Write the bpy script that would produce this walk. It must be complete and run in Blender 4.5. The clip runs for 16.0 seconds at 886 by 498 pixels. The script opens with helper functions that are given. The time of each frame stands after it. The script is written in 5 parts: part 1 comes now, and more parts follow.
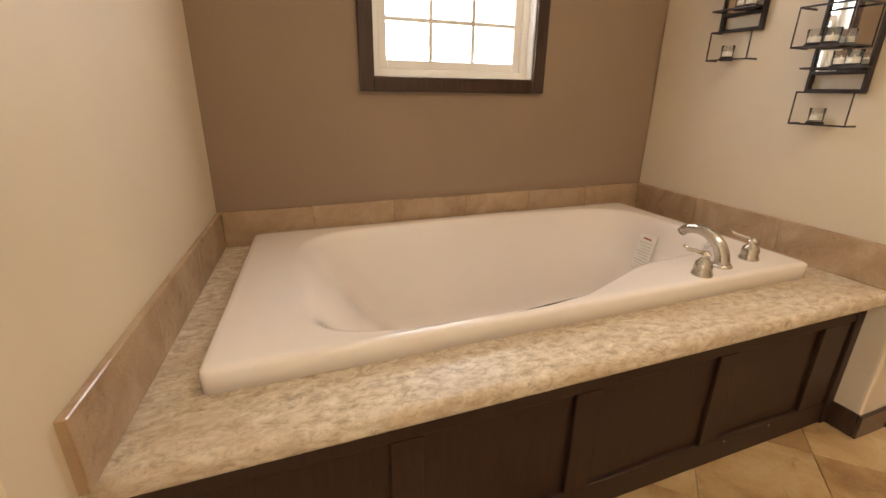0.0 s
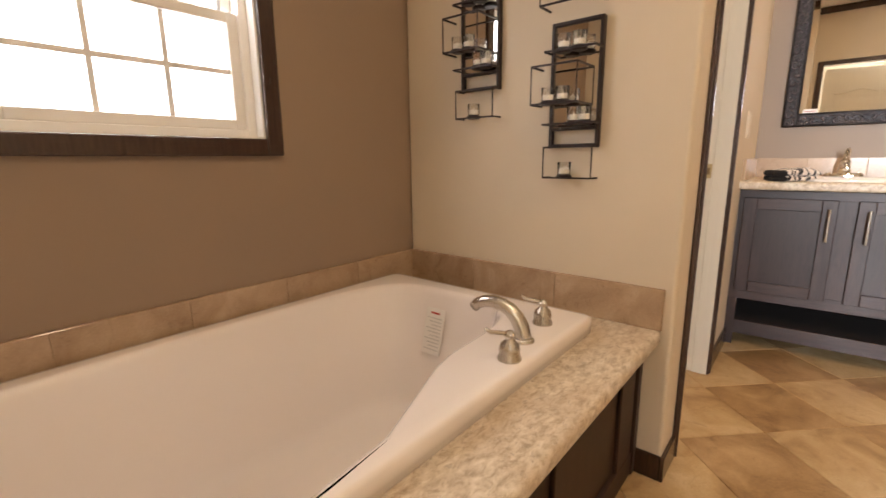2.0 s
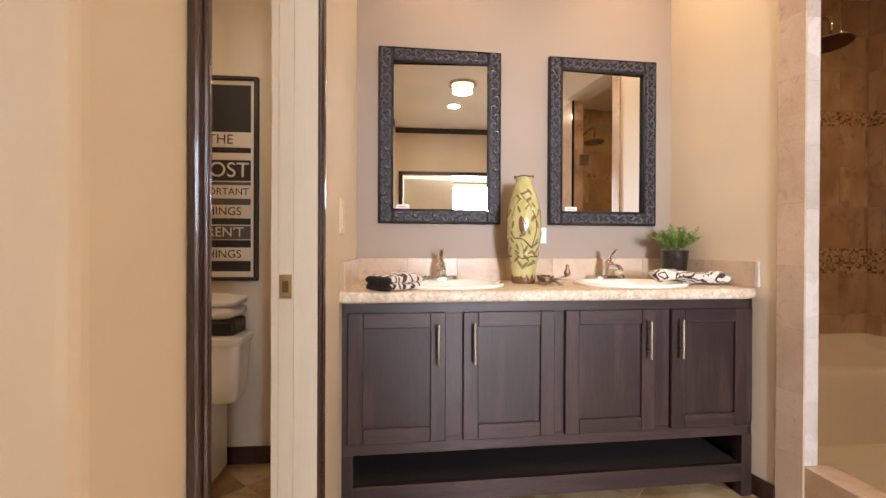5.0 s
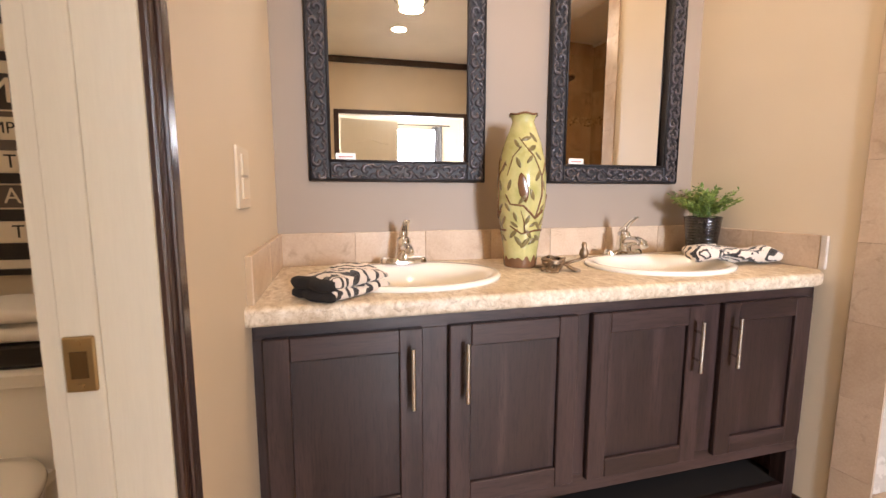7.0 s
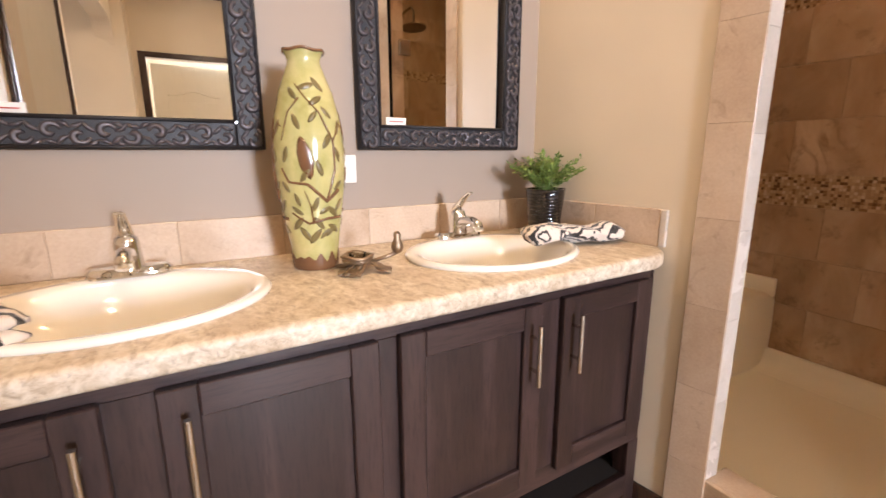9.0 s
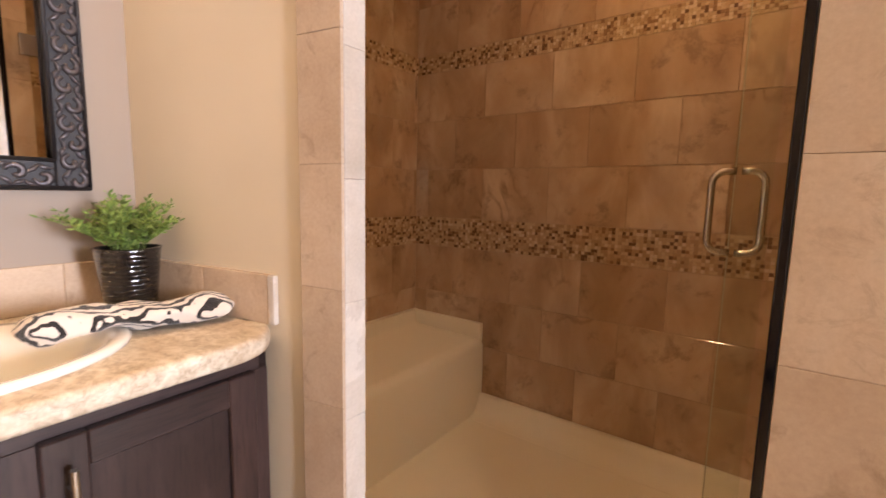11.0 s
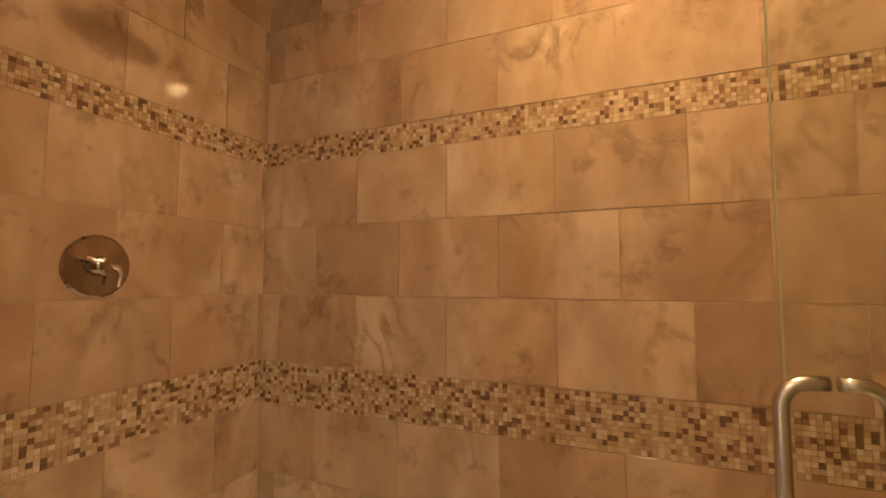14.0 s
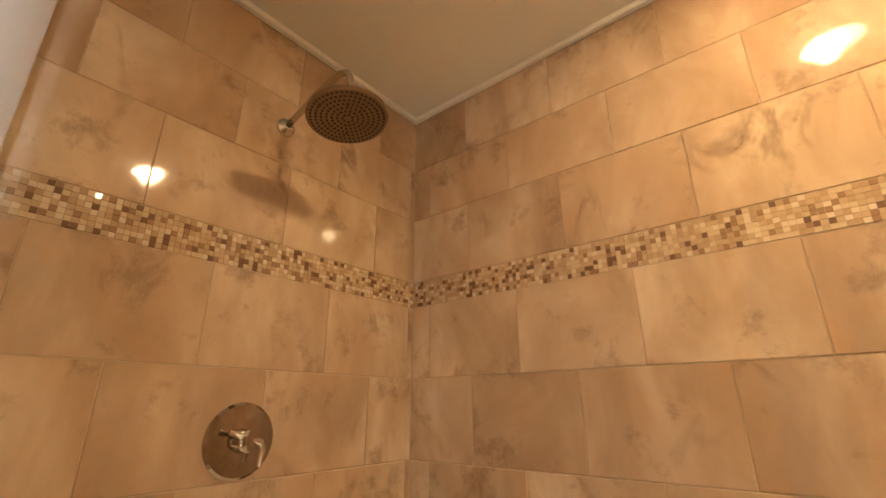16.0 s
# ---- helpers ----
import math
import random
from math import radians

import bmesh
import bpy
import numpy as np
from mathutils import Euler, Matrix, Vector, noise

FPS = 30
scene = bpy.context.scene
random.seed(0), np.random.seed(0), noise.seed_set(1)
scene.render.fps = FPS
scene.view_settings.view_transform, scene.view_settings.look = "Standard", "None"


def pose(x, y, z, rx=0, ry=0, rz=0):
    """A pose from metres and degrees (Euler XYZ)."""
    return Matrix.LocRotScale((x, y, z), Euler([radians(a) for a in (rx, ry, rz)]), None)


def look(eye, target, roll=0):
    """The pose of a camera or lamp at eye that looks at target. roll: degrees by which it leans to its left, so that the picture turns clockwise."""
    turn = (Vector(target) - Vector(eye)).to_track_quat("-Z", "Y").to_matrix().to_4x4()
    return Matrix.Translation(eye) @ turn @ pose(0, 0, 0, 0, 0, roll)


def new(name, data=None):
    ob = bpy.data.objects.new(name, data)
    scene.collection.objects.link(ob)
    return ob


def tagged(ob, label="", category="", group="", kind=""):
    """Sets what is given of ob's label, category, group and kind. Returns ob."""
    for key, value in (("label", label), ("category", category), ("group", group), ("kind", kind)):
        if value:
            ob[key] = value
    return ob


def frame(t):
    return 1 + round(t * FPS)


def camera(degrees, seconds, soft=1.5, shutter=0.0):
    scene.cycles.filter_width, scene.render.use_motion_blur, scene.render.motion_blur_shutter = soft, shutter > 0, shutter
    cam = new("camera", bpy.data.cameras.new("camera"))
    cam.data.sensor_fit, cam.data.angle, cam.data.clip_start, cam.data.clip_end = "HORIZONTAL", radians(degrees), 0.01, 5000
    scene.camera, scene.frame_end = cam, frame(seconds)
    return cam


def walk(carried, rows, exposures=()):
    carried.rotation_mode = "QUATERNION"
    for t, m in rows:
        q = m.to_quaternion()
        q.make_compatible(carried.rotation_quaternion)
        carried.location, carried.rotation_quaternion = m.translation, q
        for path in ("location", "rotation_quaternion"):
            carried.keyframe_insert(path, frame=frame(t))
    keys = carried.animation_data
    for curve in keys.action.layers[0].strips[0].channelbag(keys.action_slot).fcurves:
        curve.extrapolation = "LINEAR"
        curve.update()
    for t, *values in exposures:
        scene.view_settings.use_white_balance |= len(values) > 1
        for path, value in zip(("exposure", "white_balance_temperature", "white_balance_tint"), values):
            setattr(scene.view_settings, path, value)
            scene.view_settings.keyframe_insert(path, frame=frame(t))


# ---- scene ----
cam = camera(90.2, 16.0, shutter=0.2)
PATH = [
    (0, (0.254, 0.415, 1.035), (0.934, 2.17, 0.361), 0.9),
    (0.5, (0.317, 0.485, 1.029), (1.056, 2.235, 0.403), 0.4),
    (1, (0.377, 0.59, 1.012), (1.337, 2.259, 0.471), 0.0),
    (1.5, (0.42, 0.7, 1.012), (1.674, 2.183, 0.536), -0.1),
    (2, (0.526, 0.735, 1.014), (2.03, 1.991, 0.616), -0.6),
    (2.5, (0.689, 0.738, 1.017), (2.384, 1.753, 0.71), -0.3),
    (3, (0.865, 0.725, 1.062), (2.69, 1.508, 0.823), -0.2),
    (3.5, (1.013, 0.74, 1.096), (2.937, 1.259, 0.936), 0.0),
    (4, (1.209, 0.805, 1.098), (3.197, 1.007, 1.016), 0.3),
    (4.5, (1.434, 0.805, 1.06), (3.433, 0.753, 1.053), 0.6),
    (4.7, (1.508, 0.792, 1.05), (3.503, 0.666, 1.066), 0.6),
    (6.8, (2.188, 0.828, 1.147), (4.129, 0.398, 0.927), -0.0),
    (7, (2.258, 0.822, 1.137), (4.19, 0.373, 0.882), 0.1),
    (7.5, (2.369, 0.781, 1.146), (4.283, 0.322, 0.792), 0.2),
    (8, (2.453, 0.7, 1.168), (4.339, 0.18, 0.749), 0.1),
    (8.5, (2.526, 0.588, 1.161), (4.354, -0.106, 0.741), -0.1),
    (9, (2.554, 0.467, 1.16), (4.271, -0.467, 0.739), -0.2),
    (9.5, (2.542, 0.323, 1.17), (4.126, -0.822, 0.746), -0.1),
    (10, (2.486, 0.174, 1.183), (3.951, -1.128, 0.784), 0.2),
    (10.2, (2.478, 0.102, 1.181), (3.902, -1.251, 0.805), 0.5),
    (12.3, (2.623, -0.489, 1.198), (3.351, -2.351, 1.161), 0.4),
    (12.5, (2.638, -0.525, 1.222), (3.342, -2.397, 1.213), 0.3),
    (13, (2.669, -0.63, 1.285), (3.37, -2.502, 1.33), 0.2),
    (13.5, (2.71, -0.708, 1.333), (3.434, -2.57, 1.414), 0.1),
    (14, (2.778, -0.759, 1.363), (3.565, -2.592, 1.504), 0.1),
    (14.5, (2.877, -0.806, 1.380), (3.790, -2.565, 1.651), 0.1),
    (15, (2.968, -0.835, 1.415), (3.980, -2.511, 1.824), -0.1),
    (15.5, (2.999, -0.876, 1.456), (4.114, -2.446, 1.997), -0.3),
    (16, (3.013, -0.910, 1.471), (4.204, -2.370, 2.142), -0.3),
]
EXPOSURES = [(0, 0.0, 6750, 12), (1.5, -0.06, 6900, 16), (3, -0.34, 6950, 18), (4, -0.1, 6500, 19), (7, 0.09, 6600, 19), (8.5, 0.11, 6600, 19), (10, 0.13, 6100, 22), (12.3, 0.06, 7900, 24), (13, 0.35, 7400, 18), (14.5, 1.1, 6100, 6), (16, 1.34, 5700, 0)]
walk(cam, [(t, look(eye, target, roll)) for t, eye, target, roll in PATH], EXPOSURES)

# ---- world and light ----
world = bpy.data.worlds.new("world")
scene.world = world
world.use_nodes = True
wn = world.node_tree
sky = wn.nodes.new("ShaderNodeTexSky")
sky.sky_type, sky.sun_disc, sky.sun_elevation, sky.sun_rotation = "NISHITA", False, radians(50), radians(200)
wn.links.new(sky.outputs[0], wn.nodes["Background"].inputs[0])
wn.nodes["Background"].inputs[1].default_value = 0.15
sun = new("sun", bpy.data.lights.new("sun", "SUN"))
sun.data.energy, sun.data.angle, sun.data.color = 3.0, radians(0.6), (1, 0.95, 0.86)
sun.matrix_world = look((-4, -12, 16), (0, 0, 0))


def area(name, eye, target, sx, sy, watts, colour, shape="RECTANGLE", spread=180):
    lamp = new(name, bpy.data.lights.new(name, "AREA"))
    lamp.data.shape, lamp.data.size, lamp.data.size_y = shape, sx, sy
    lamp.data.energy, lamp.data.color, lamp.data.spread = watts, colour, radians(spread)
    lamp.matrix_world = look(eye, target)
    return lamp


WARM = (1.0, 0.80, 0.56)
area("window_daylight", (0.944, 2.15, 1.42), (0.944, 0, 1.1), 0.58, 0.62, 9, (0.93, 0.96, 1.0))
area("bedroom_daylight", (-3.35, -0.58, 1.75), (3.3, -0.1, 0.9), 0.85, 1.15, 560, (0.80, 0.90, 1.0))
LAMP_YELLOW = (1.0, 0.68, 0.35)
area("room_can_lamp", (0.70, 0.20, 2.75), (0.70, 0.20, 0), 0.14, 0.14, 6, WARM, "DISK")
area("tub_can_lamp", (0.95, 1.45, 2.75), (0.95, 1.45, 0), 0.14, 0.14, 2.2, WARM, "DISK")
area("vanity_can_lamp", (3.50, 0.56, 2.75), (3.50, 0.56, 0), 0.14, 0.14, 3.7, LAMP_YELLOW, "DISK", 125)
area("vanity_can_lamp", (3.48, -0.36, 2.75), (3.48, -0.36, 0), 0.14, 0.14, 5.4, LAMP_YELLOW, "DISK", 125)
shower_lamp = new("shower_can_lamp", bpy.data.lights.new("shower_can_lamp", "POINT"))
shower_lamp.data.energy, shower_lamp.data.color, shower_lamp.data.shadow_soft_size = 2.1, (1.0, 0.62, 0.29), 0.03
shower_lamp.location = (2.76, -1.5, 2.56)
area("shower_can_beam", (2.76, -1.5, 2.592), (2.76, -1.5, 0), 0.11, 0.11, 7.0, (1.0, 0.62, 0.29), "DISK")
# Unseen lamp added to light the toilet room.
area("closet_fill_lamp", (2.9, 1.6, 2.44), (2.9, 1.6, 0), 0.14, 0.14, 6, WARM, "DISK")
area("room_dome_lamp", (1.42, 0.19, 2.670), (1.42, 0.19, 0), 0.20, 0.20, 15.5, WARM, "DISK")


# ---- materials ----
def mat(name, colour, rough=0.5, metal=0.0, spec=None, coat=0.0):
    m = bpy.data.materials.new(name)
    m.use_nodes = True
    b = m.node_tree.nodes["Principled BSDF"]
    b.inputs["Base Color"].default_value = (*colour, 1)
    b.inputs["Roughness"].default_value = rough
    b.inputs["Metallic"].default_value = metal
    b.inputs["Coat Weight"].default_value = coat
    b.inputs["Coat Roughness"].default_value = 0.08
    if spec is not None:
        b.inputs["Specular IOR Level"].default_value = spec
    return m


def node(m, kind, **values):
    n = m.node_tree.nodes.new(kind)
    for key, value in values.items():
        n.inputs[key].default_value = value
    return n


def link(m, a, b):
    m.node_tree.links.new(a, b)


def bsdf(m):
    return m.node_tree.nodes["Principled BSDF"]


def ramp(m, source, stops):
    r = m.node_tree.nodes.new("ShaderNodeValToRGB")
    while len(r.color_ramp.elements) < len(stops):
        r.color_ramp.elements.new(0.5)
    for e, (p, c) in zip(r.color_ramp.elements, stops):
        e.position, e.color = p, (*c, 1)
    link(m, source, r.inputs[0])
    return r


def coords(m, scale=(1, 1, 1), piece=False):
    """Object coordinates, scaled; for pieces moved by a random step so that no two look alike."""
    tc = node(m, "ShaderNodeTexCoord")
    mp = node(m, "ShaderNodeMapping")
    mp.inputs["Scale"].default_value = scale
    link(m, tc.outputs["Object"], mp.inputs["Vector"])
    if piece:
        info = node(m, "ShaderNodeObjectInfo")
        mul = m.node_tree.nodes.new("ShaderNodeMath")
        mul.operation = "MULTIPLY"
        mul.inputs[1].default_value = 37.0
        link(m, info.outputs["Random"], mul.inputs[0])
        comb = node(m, "ShaderNodeCombineXYZ")
        for k in range(3):
            link(m, mul.outputs[0], comb.inputs[k])
        link(m, comb.outputs[0], mp.inputs["Location"])
    return mp.outputs[0]


def noise_tex(m, vec, scale, detail=4.0, rough=0.55, distort=0.0):
    n = node(m, "ShaderNodeTexNoise", Scale=scale, Detail=detail, Roughness=rough, Distortion=distort)
    link(m, vec, n.inputs["Vector"])
    return n.outputs["Fac"]


def bump(m, height, strength, distance=0.002):
    b = node(m, "ShaderNodeBump", Strength=strength, Distance=distance)
    link(m, height, b.inputs["Height"])
    link(m, b.outputs[0], bsdf(m).inputs["Normal"])


def mix(m, fac, a, b, mode="MIX"):
    x = m.node_tree.nodes.new("ShaderNodeMixRGB")
    x.blend_type = mode
    for k, v in ((0, fac), (1, a), (2, b)):
        if isinstance(v, (int, float)):
            x.inputs[k].default_value = v
        elif isinstance(v, tuple):
            x.inputs[k].default_value = (*v, 1)
        else:
            link(m, v, x.inputs[k])
    return x.outputs[0]


def paint(name, colour, rough=0.6):
    m = mat(name, colour, rough)
    v = coords(m)
    big = noise_tex(m, v, 1.3, 3)
    dark = tuple(c * 0.93 for c in colour)
    lite = tuple(min(1, c * 1.04) for c in colour)
    r = ramp(m, big, [(0.3, dark), (0.7, lite)])
    link(m, r.outputs[0], bsdf(m).inputs["Base Color"])
    bump(m, noise_tex(m, v, 160, 3), 0.10, 0.001)
    return m


def stone(name, stops, rough, scale=3.0, piece=True, vein=0.35, stain=(0.16, 0.10, 0.06)):
    """Beige stone-look tile: clouds at two scales, brown stains, fine grain."""
    m = mat(name, stops[0][1], rough)
    v = coords(m, piece=piece)
    cloud = noise_tex(m, v, scale, 5, 0.6, 0.6)
    base = ramp(m, cloud, stops).outputs[0]
    spots = ramp(m, noise_tex(m, v, scale * 2.3, 6, 0.7, 1.2), [(0.56, (0, 0, 0)), (0.72, (1, 1, 1))]).outputs[0]
    fac = mix(m, 1.0, spots, (vein, vein, vein), "MULTIPLY")
    base = mix(m, fac, base, stain)
    grain = noise_tex(m, v, scale * 30, 3)
    base = mix(m, 0.25, base, ramp(m, grain, [(0.3, (0.3, 0.25, 0.2)), (0.7, (0.75, 0.68, 0.58))]).outputs[0], "SOFT_LIGHT")
    if piece:
        info = node(m, "ShaderNodeObjectInfo")
        tone = ramp(m, info.outputs["Random"], [(0.0, (0.86, 0.84, 0.82)), (1.0, (1, 1, 1))]).outputs[0]
        base = mix(m, 1.0, base, tone, "MULTIPLY")
    link(m, base, bsdf(m).inputs["Base Color"])
    rr = node(m, "ShaderNodeMapRange")
    rr.inputs[3].default_value, rr.inputs[4].default_value = rough * 0.75, rough * 1.35
    link(m, cloud, rr.inputs[0])
    link(m, rr.outputs[0], bsdf(m).inputs["Roughness"])
    bump(m, noise_tex(m, v, scale * 6, 4), 0.15, 0.001)
    return m


def wood(name, dark, lite, rough=0.4, grain=(2, 30, 30), coat=0.1):
    m = mat(name, lite, rough, coat=coat)
    v = coords(m, grain)
    fac = noise_tex(m, v, 3.0, 6, 0.65, 0.8)
    fine = noise_tex(m, v, 14.0, 4, 0.6, 0.2)
    r = ramp(m, mix(m, 0.4, fac, fine), [(0.33, dark), (0.66, lite)])
    link(m, r.outputs[0], bsdf(m).inputs["Base Color"])
    bump(m, fine, 0.25, 0.001)
    return m


def brushed(name, colour, rough):
    m = mat(name, colour, rough, 1.0)
    v = coords(m, (4, 4, 120))
    rr = node(m, "ShaderNodeMapRange")
    rr.inputs[3].default_value, rr.inputs[4].default_value = rough * 0.7, rough * 1.4
    link(m, noise_tex(m, v, 8, 2), rr.inputs[0])
    link(m, rr.outputs[0], bsdf(m).inputs["Roughness"])
    return m


CREAM = paint("cream_wall_paint", (0.665, 0.572, 0.440))
TAUPE = paint("taupe_wall_paint", (0.288, 0.203, 0.139))
GREIGE = paint("grey_vanity_wall_paint", (0.325, 0.258, 0.205))
CEIL = paint("white_ceiling_paint", (0.80, 0.77, 0.72), 0.8)
WHITE_TRIM = paint("white_vinyl", (0.82, 0.80, 0.76), 0.35)
DOOR_WHITE = wood("white_grained_door_paint", (0.655, 0.60, 0.49), (0.70, 0.645, 0.53), 0.45, (30, 30, 2), 0.0)
DARK_TRIM = wood("dark_espresso_trim", (0.026, 0.013, 0.010), (0.060, 0.030, 0.021), 0.27, (30, 30, 2), 0.3)
ESPRESSO = wood("espresso_tub_panel_wood", (0.015, 0.0062, 0.0036), (0.042, 0.0175, 0.0098), 0.5, (30, 30, 2), 0.0)


def oak(name, stretch):
    """Stained oak: wavering cathedral bands, long dark pores and a worn sheen."""
    m = mat(name, (0.05, 0.03, 0.03), 0.42, coat=0.1)
    v = coords(m, stretch)
    w = node(m, "ShaderNodeTexWave", Scale=1.5, Distortion=7.0, Detail=3.0)
    w.inputs["Detail Scale"].default_value = 1.2
    link(m, v, w.inputs["Vector"])
    bands = ramp(m, w.outputs["Fac"], [(0.2, (0.026, 0.0128, 0.0110)), (0.6, (0.036, 0.0185, 0.0165)), (0.95, (0.046, 0.0245, 0.0220))]).outputs[0]
    pores = noise_tex(m, v, 22.0, 5, 0.65, 0.2)
    tone = ramp(m, pores, [(0.36, (0.52, 0.50, 0.50)), (0.52, (1, 1, 1))]).outputs[0]
    cloud = ramp(m, noise_tex(m, v, 1.1, 3), [(0.3, (0.88, 0.87, 0.87)), (0.7, (1.06, 1.05, 1.05))]).outputs[0]
    base = mix(m, 1.0, mix(m, 1.0, bands, tone, "MULTIPLY"), cloud, "MULTIPLY")
    link(m, base, bsdf(m).inputs["Base Color"])
    bump(m, pores, 0.35, 0.001)
    return m


GREY_WOOD = oak("grey_brown_stained_oak", (9, 9, 0.8))
GREY_WOOD_H = oak("grey_brown_stained_oak_rail", (9, 0.8, 9))
# Near-black: the shade inside the vanity's toe shelf is put into this colour.
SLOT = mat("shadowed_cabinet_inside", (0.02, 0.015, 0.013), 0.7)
ACRYLIC = mat("white_tub_acrylic", (0.82, 0.755, 0.71), 0.05, coat=0.6)
CERAMIC = mat("white_porcelain", (0.84, 0.80, 0.73), 0.1, coat=0.5)
PAN = mat("cream_shower_fibreglass", (0.80, 0.74, 0.60), 0.3)
NICKEL = mat("brushed_nickel", (0.58, 0.54, 0.48), 0.27, 1.0)
CHROME = mat("chrome", (0.80, 0.78, 0.75), 0.06, 1.0)
BRASS = brushed("satin_brass", (0.50, 0.38, 0.20), 0.35)
BLACK = mat("black_iron", (0.012, 0.010, 0.010), 0.45)
IRON = mat("dark_brown_iron", (0.021, 0.012, 0.010), 0.42, 0.3)
BRONZE = brushed("antique_bronze", (0.33, 0.245, 0.17), 0.45)
MIRROR = mat("mirror_silver", (0.92, 0.92, 0.91), 0.0, 1.0)
SWITCH = mat("cream_switch_plastic", (0.70, 0.61, 0.48), 0.35)
PLASTIC = mat("white_plate_plastic", (0.78, 0.75, 0.70), 0.3)
GROUT = paint("beige_grout", (0.47, 0.345, 0.225), 0.85)
FLOOR_GROUT = paint("floor_grout", (0.34, 0.25, 0.16), 0.7)


def veined_tile():
    """Glazed stone-look tile: slanted clouds, rusty drifts and dark smudges along broken veins."""
    m = mat("beige_stone_shower_tile", (0.5, 0.36, 0.24), 0.1)
    v = coords(m, piece=True)
    sl = node(m, "ShaderNodeMapping")
    sl.inputs["Rotation"].default_value = (0, radians(28), 0)
    sl.inputs["Scale"].default_value = (1.0, 1.0, 0.55)
    link(m, v, sl.inputs["Vector"])
    s = sl.outputs[0]
    cloud = noise_tex(m, s, 4.2, 5, 0.58, 0.5)
    base = ramp(m, cloud, [(0.30, (0.39, 0.262, 0.165)), (0.45, (0.49, 0.345, 0.222)), (0.58, (0.57, 0.42, 0.285)), (0.74, (0.69, 0.54, 0.39))]).outputs[0]
    rust = ramp(m, noise_tex(m, s, 2.4, 3, 0.5, 0.4), [(0.50, (0, 0, 0)), (0.72, (0.6, 0.6, 0.6))]).outputs[0]
    base = mix(m, rust, base, (0.43, 0.255, 0.135))
    veil = ramp(m, noise_tex(m, s, 4.5, 4, 0.55, 0.7), [(0.455, (0, 0, 0)), (0.497, (1, 1, 1)), (0.503, (1, 1, 1)), (0.55, (0, 0, 0))]).outputs[0]
    where = ramp(m, noise_tex(m, v, 4.6, 3, 0.5), [(0.55, (0, 0, 0)), (0.70, (0.5, 0.5, 0.5))]).outputs[0]
    base = mix(m, mix(m, 1.0, veil, where, "MULTIPLY"), base, (0.17, 0.095, 0.052))
    smudge = ramp(m, noise_tex(m, v, 6.5, 8, 0.70, 0.25), [(0.55, (0, 0, 0)), (0.66, (0.50, 0.50, 0.50))]).outputs[0]
    base = mix(m, smudge, base, (0.185, 0.120, 0.078))
    speck = ramp(m, noise_tex(m, v, 17.0, 5, 0.7, 0.3), [(0.61, (0, 0, 0)), (0.70, (0.6, 0.6, 0.6))]).outputs[0]
    base = mix(m, mix(m, 1.0, speck, where, "MULTIPLY"), base, (0.10, 0.062, 0.042))
    info = node(m, "ShaderNodeObjectInfo")
    tone = ramp(m, info.outputs["Random"], [(0.0, (0.86, 0.83, 0.80)), (1.0, (1, 1, 1))]).outputs[0]
    base = mix(m, 1.0, base, tone, "MULTIPLY")
    link(m, base, bsdf(m).inputs["Base Color"])
    rr = node(m, "ShaderNodeMapRange")
    rr.inputs[3].default_value, rr.inputs[4].default_value = 0.035, 0.075
    link(m, cloud, rr.inputs[0])
    link(m, rr.outputs[0], bsdf(m).inputs["Roughness"])
    bump(m, noise_tex(m, v, 9, 3), 0.10, 0.002)
    return m


TILE = veined_tile()
SPLASH = stone("beige_splash_tile", [(0.25, (0.335, 0.225, 0.145)), (0.55, (0.455, 0.33, 0.225)), (0.8, (0.56, 0.44, 0.325))], 0.13, 7.0, vein=0.4)
# Paler copy of the shower and splash tile, with daylight put into its colour.
DAYLIT_TILE = stone("daylit_beige_tile", [(0.25, (0.50, 0.385, 0.29)), (0.55, (0.60, 0.48, 0.375)), (0.8, (0.68, 0.575, 0.47))], 0.18, 5.0, vein=0.35)
BULLNOSE = stone("pale_bullnose_tile", [(0.25, (0.53, 0.49, 0.44)), (0.55, (0.62, 0.58, 0.54)), (0.8, (0.68, 0.65, 0.61))], 0.25, 6.0, vein=0.15)
FLOOR_LIGHT = stone("light_floor_tile", [(0.3, (0.30, 0.185, 0.08)), (0.46, (0.47, 0.325, 0.165)), (0.58, (0.54, 0.395, 0.22)), (0.74, (0.64, 0.50, 0.31))], 0.36, 5.0, vein=0.55, stain=(0.27, 0.16, 0.07))
FLOOR_DARK = stone("brown_floor_tile", [(0.3, (0.22, 0.125, 0.05)), (0.5, (0.37, 0.235, 0.11)), (0.7, (0.52, 0.365, 0.20))], 0.36, 5.0, vein=0.5, stain=(0.15, 0.08, 0.035))


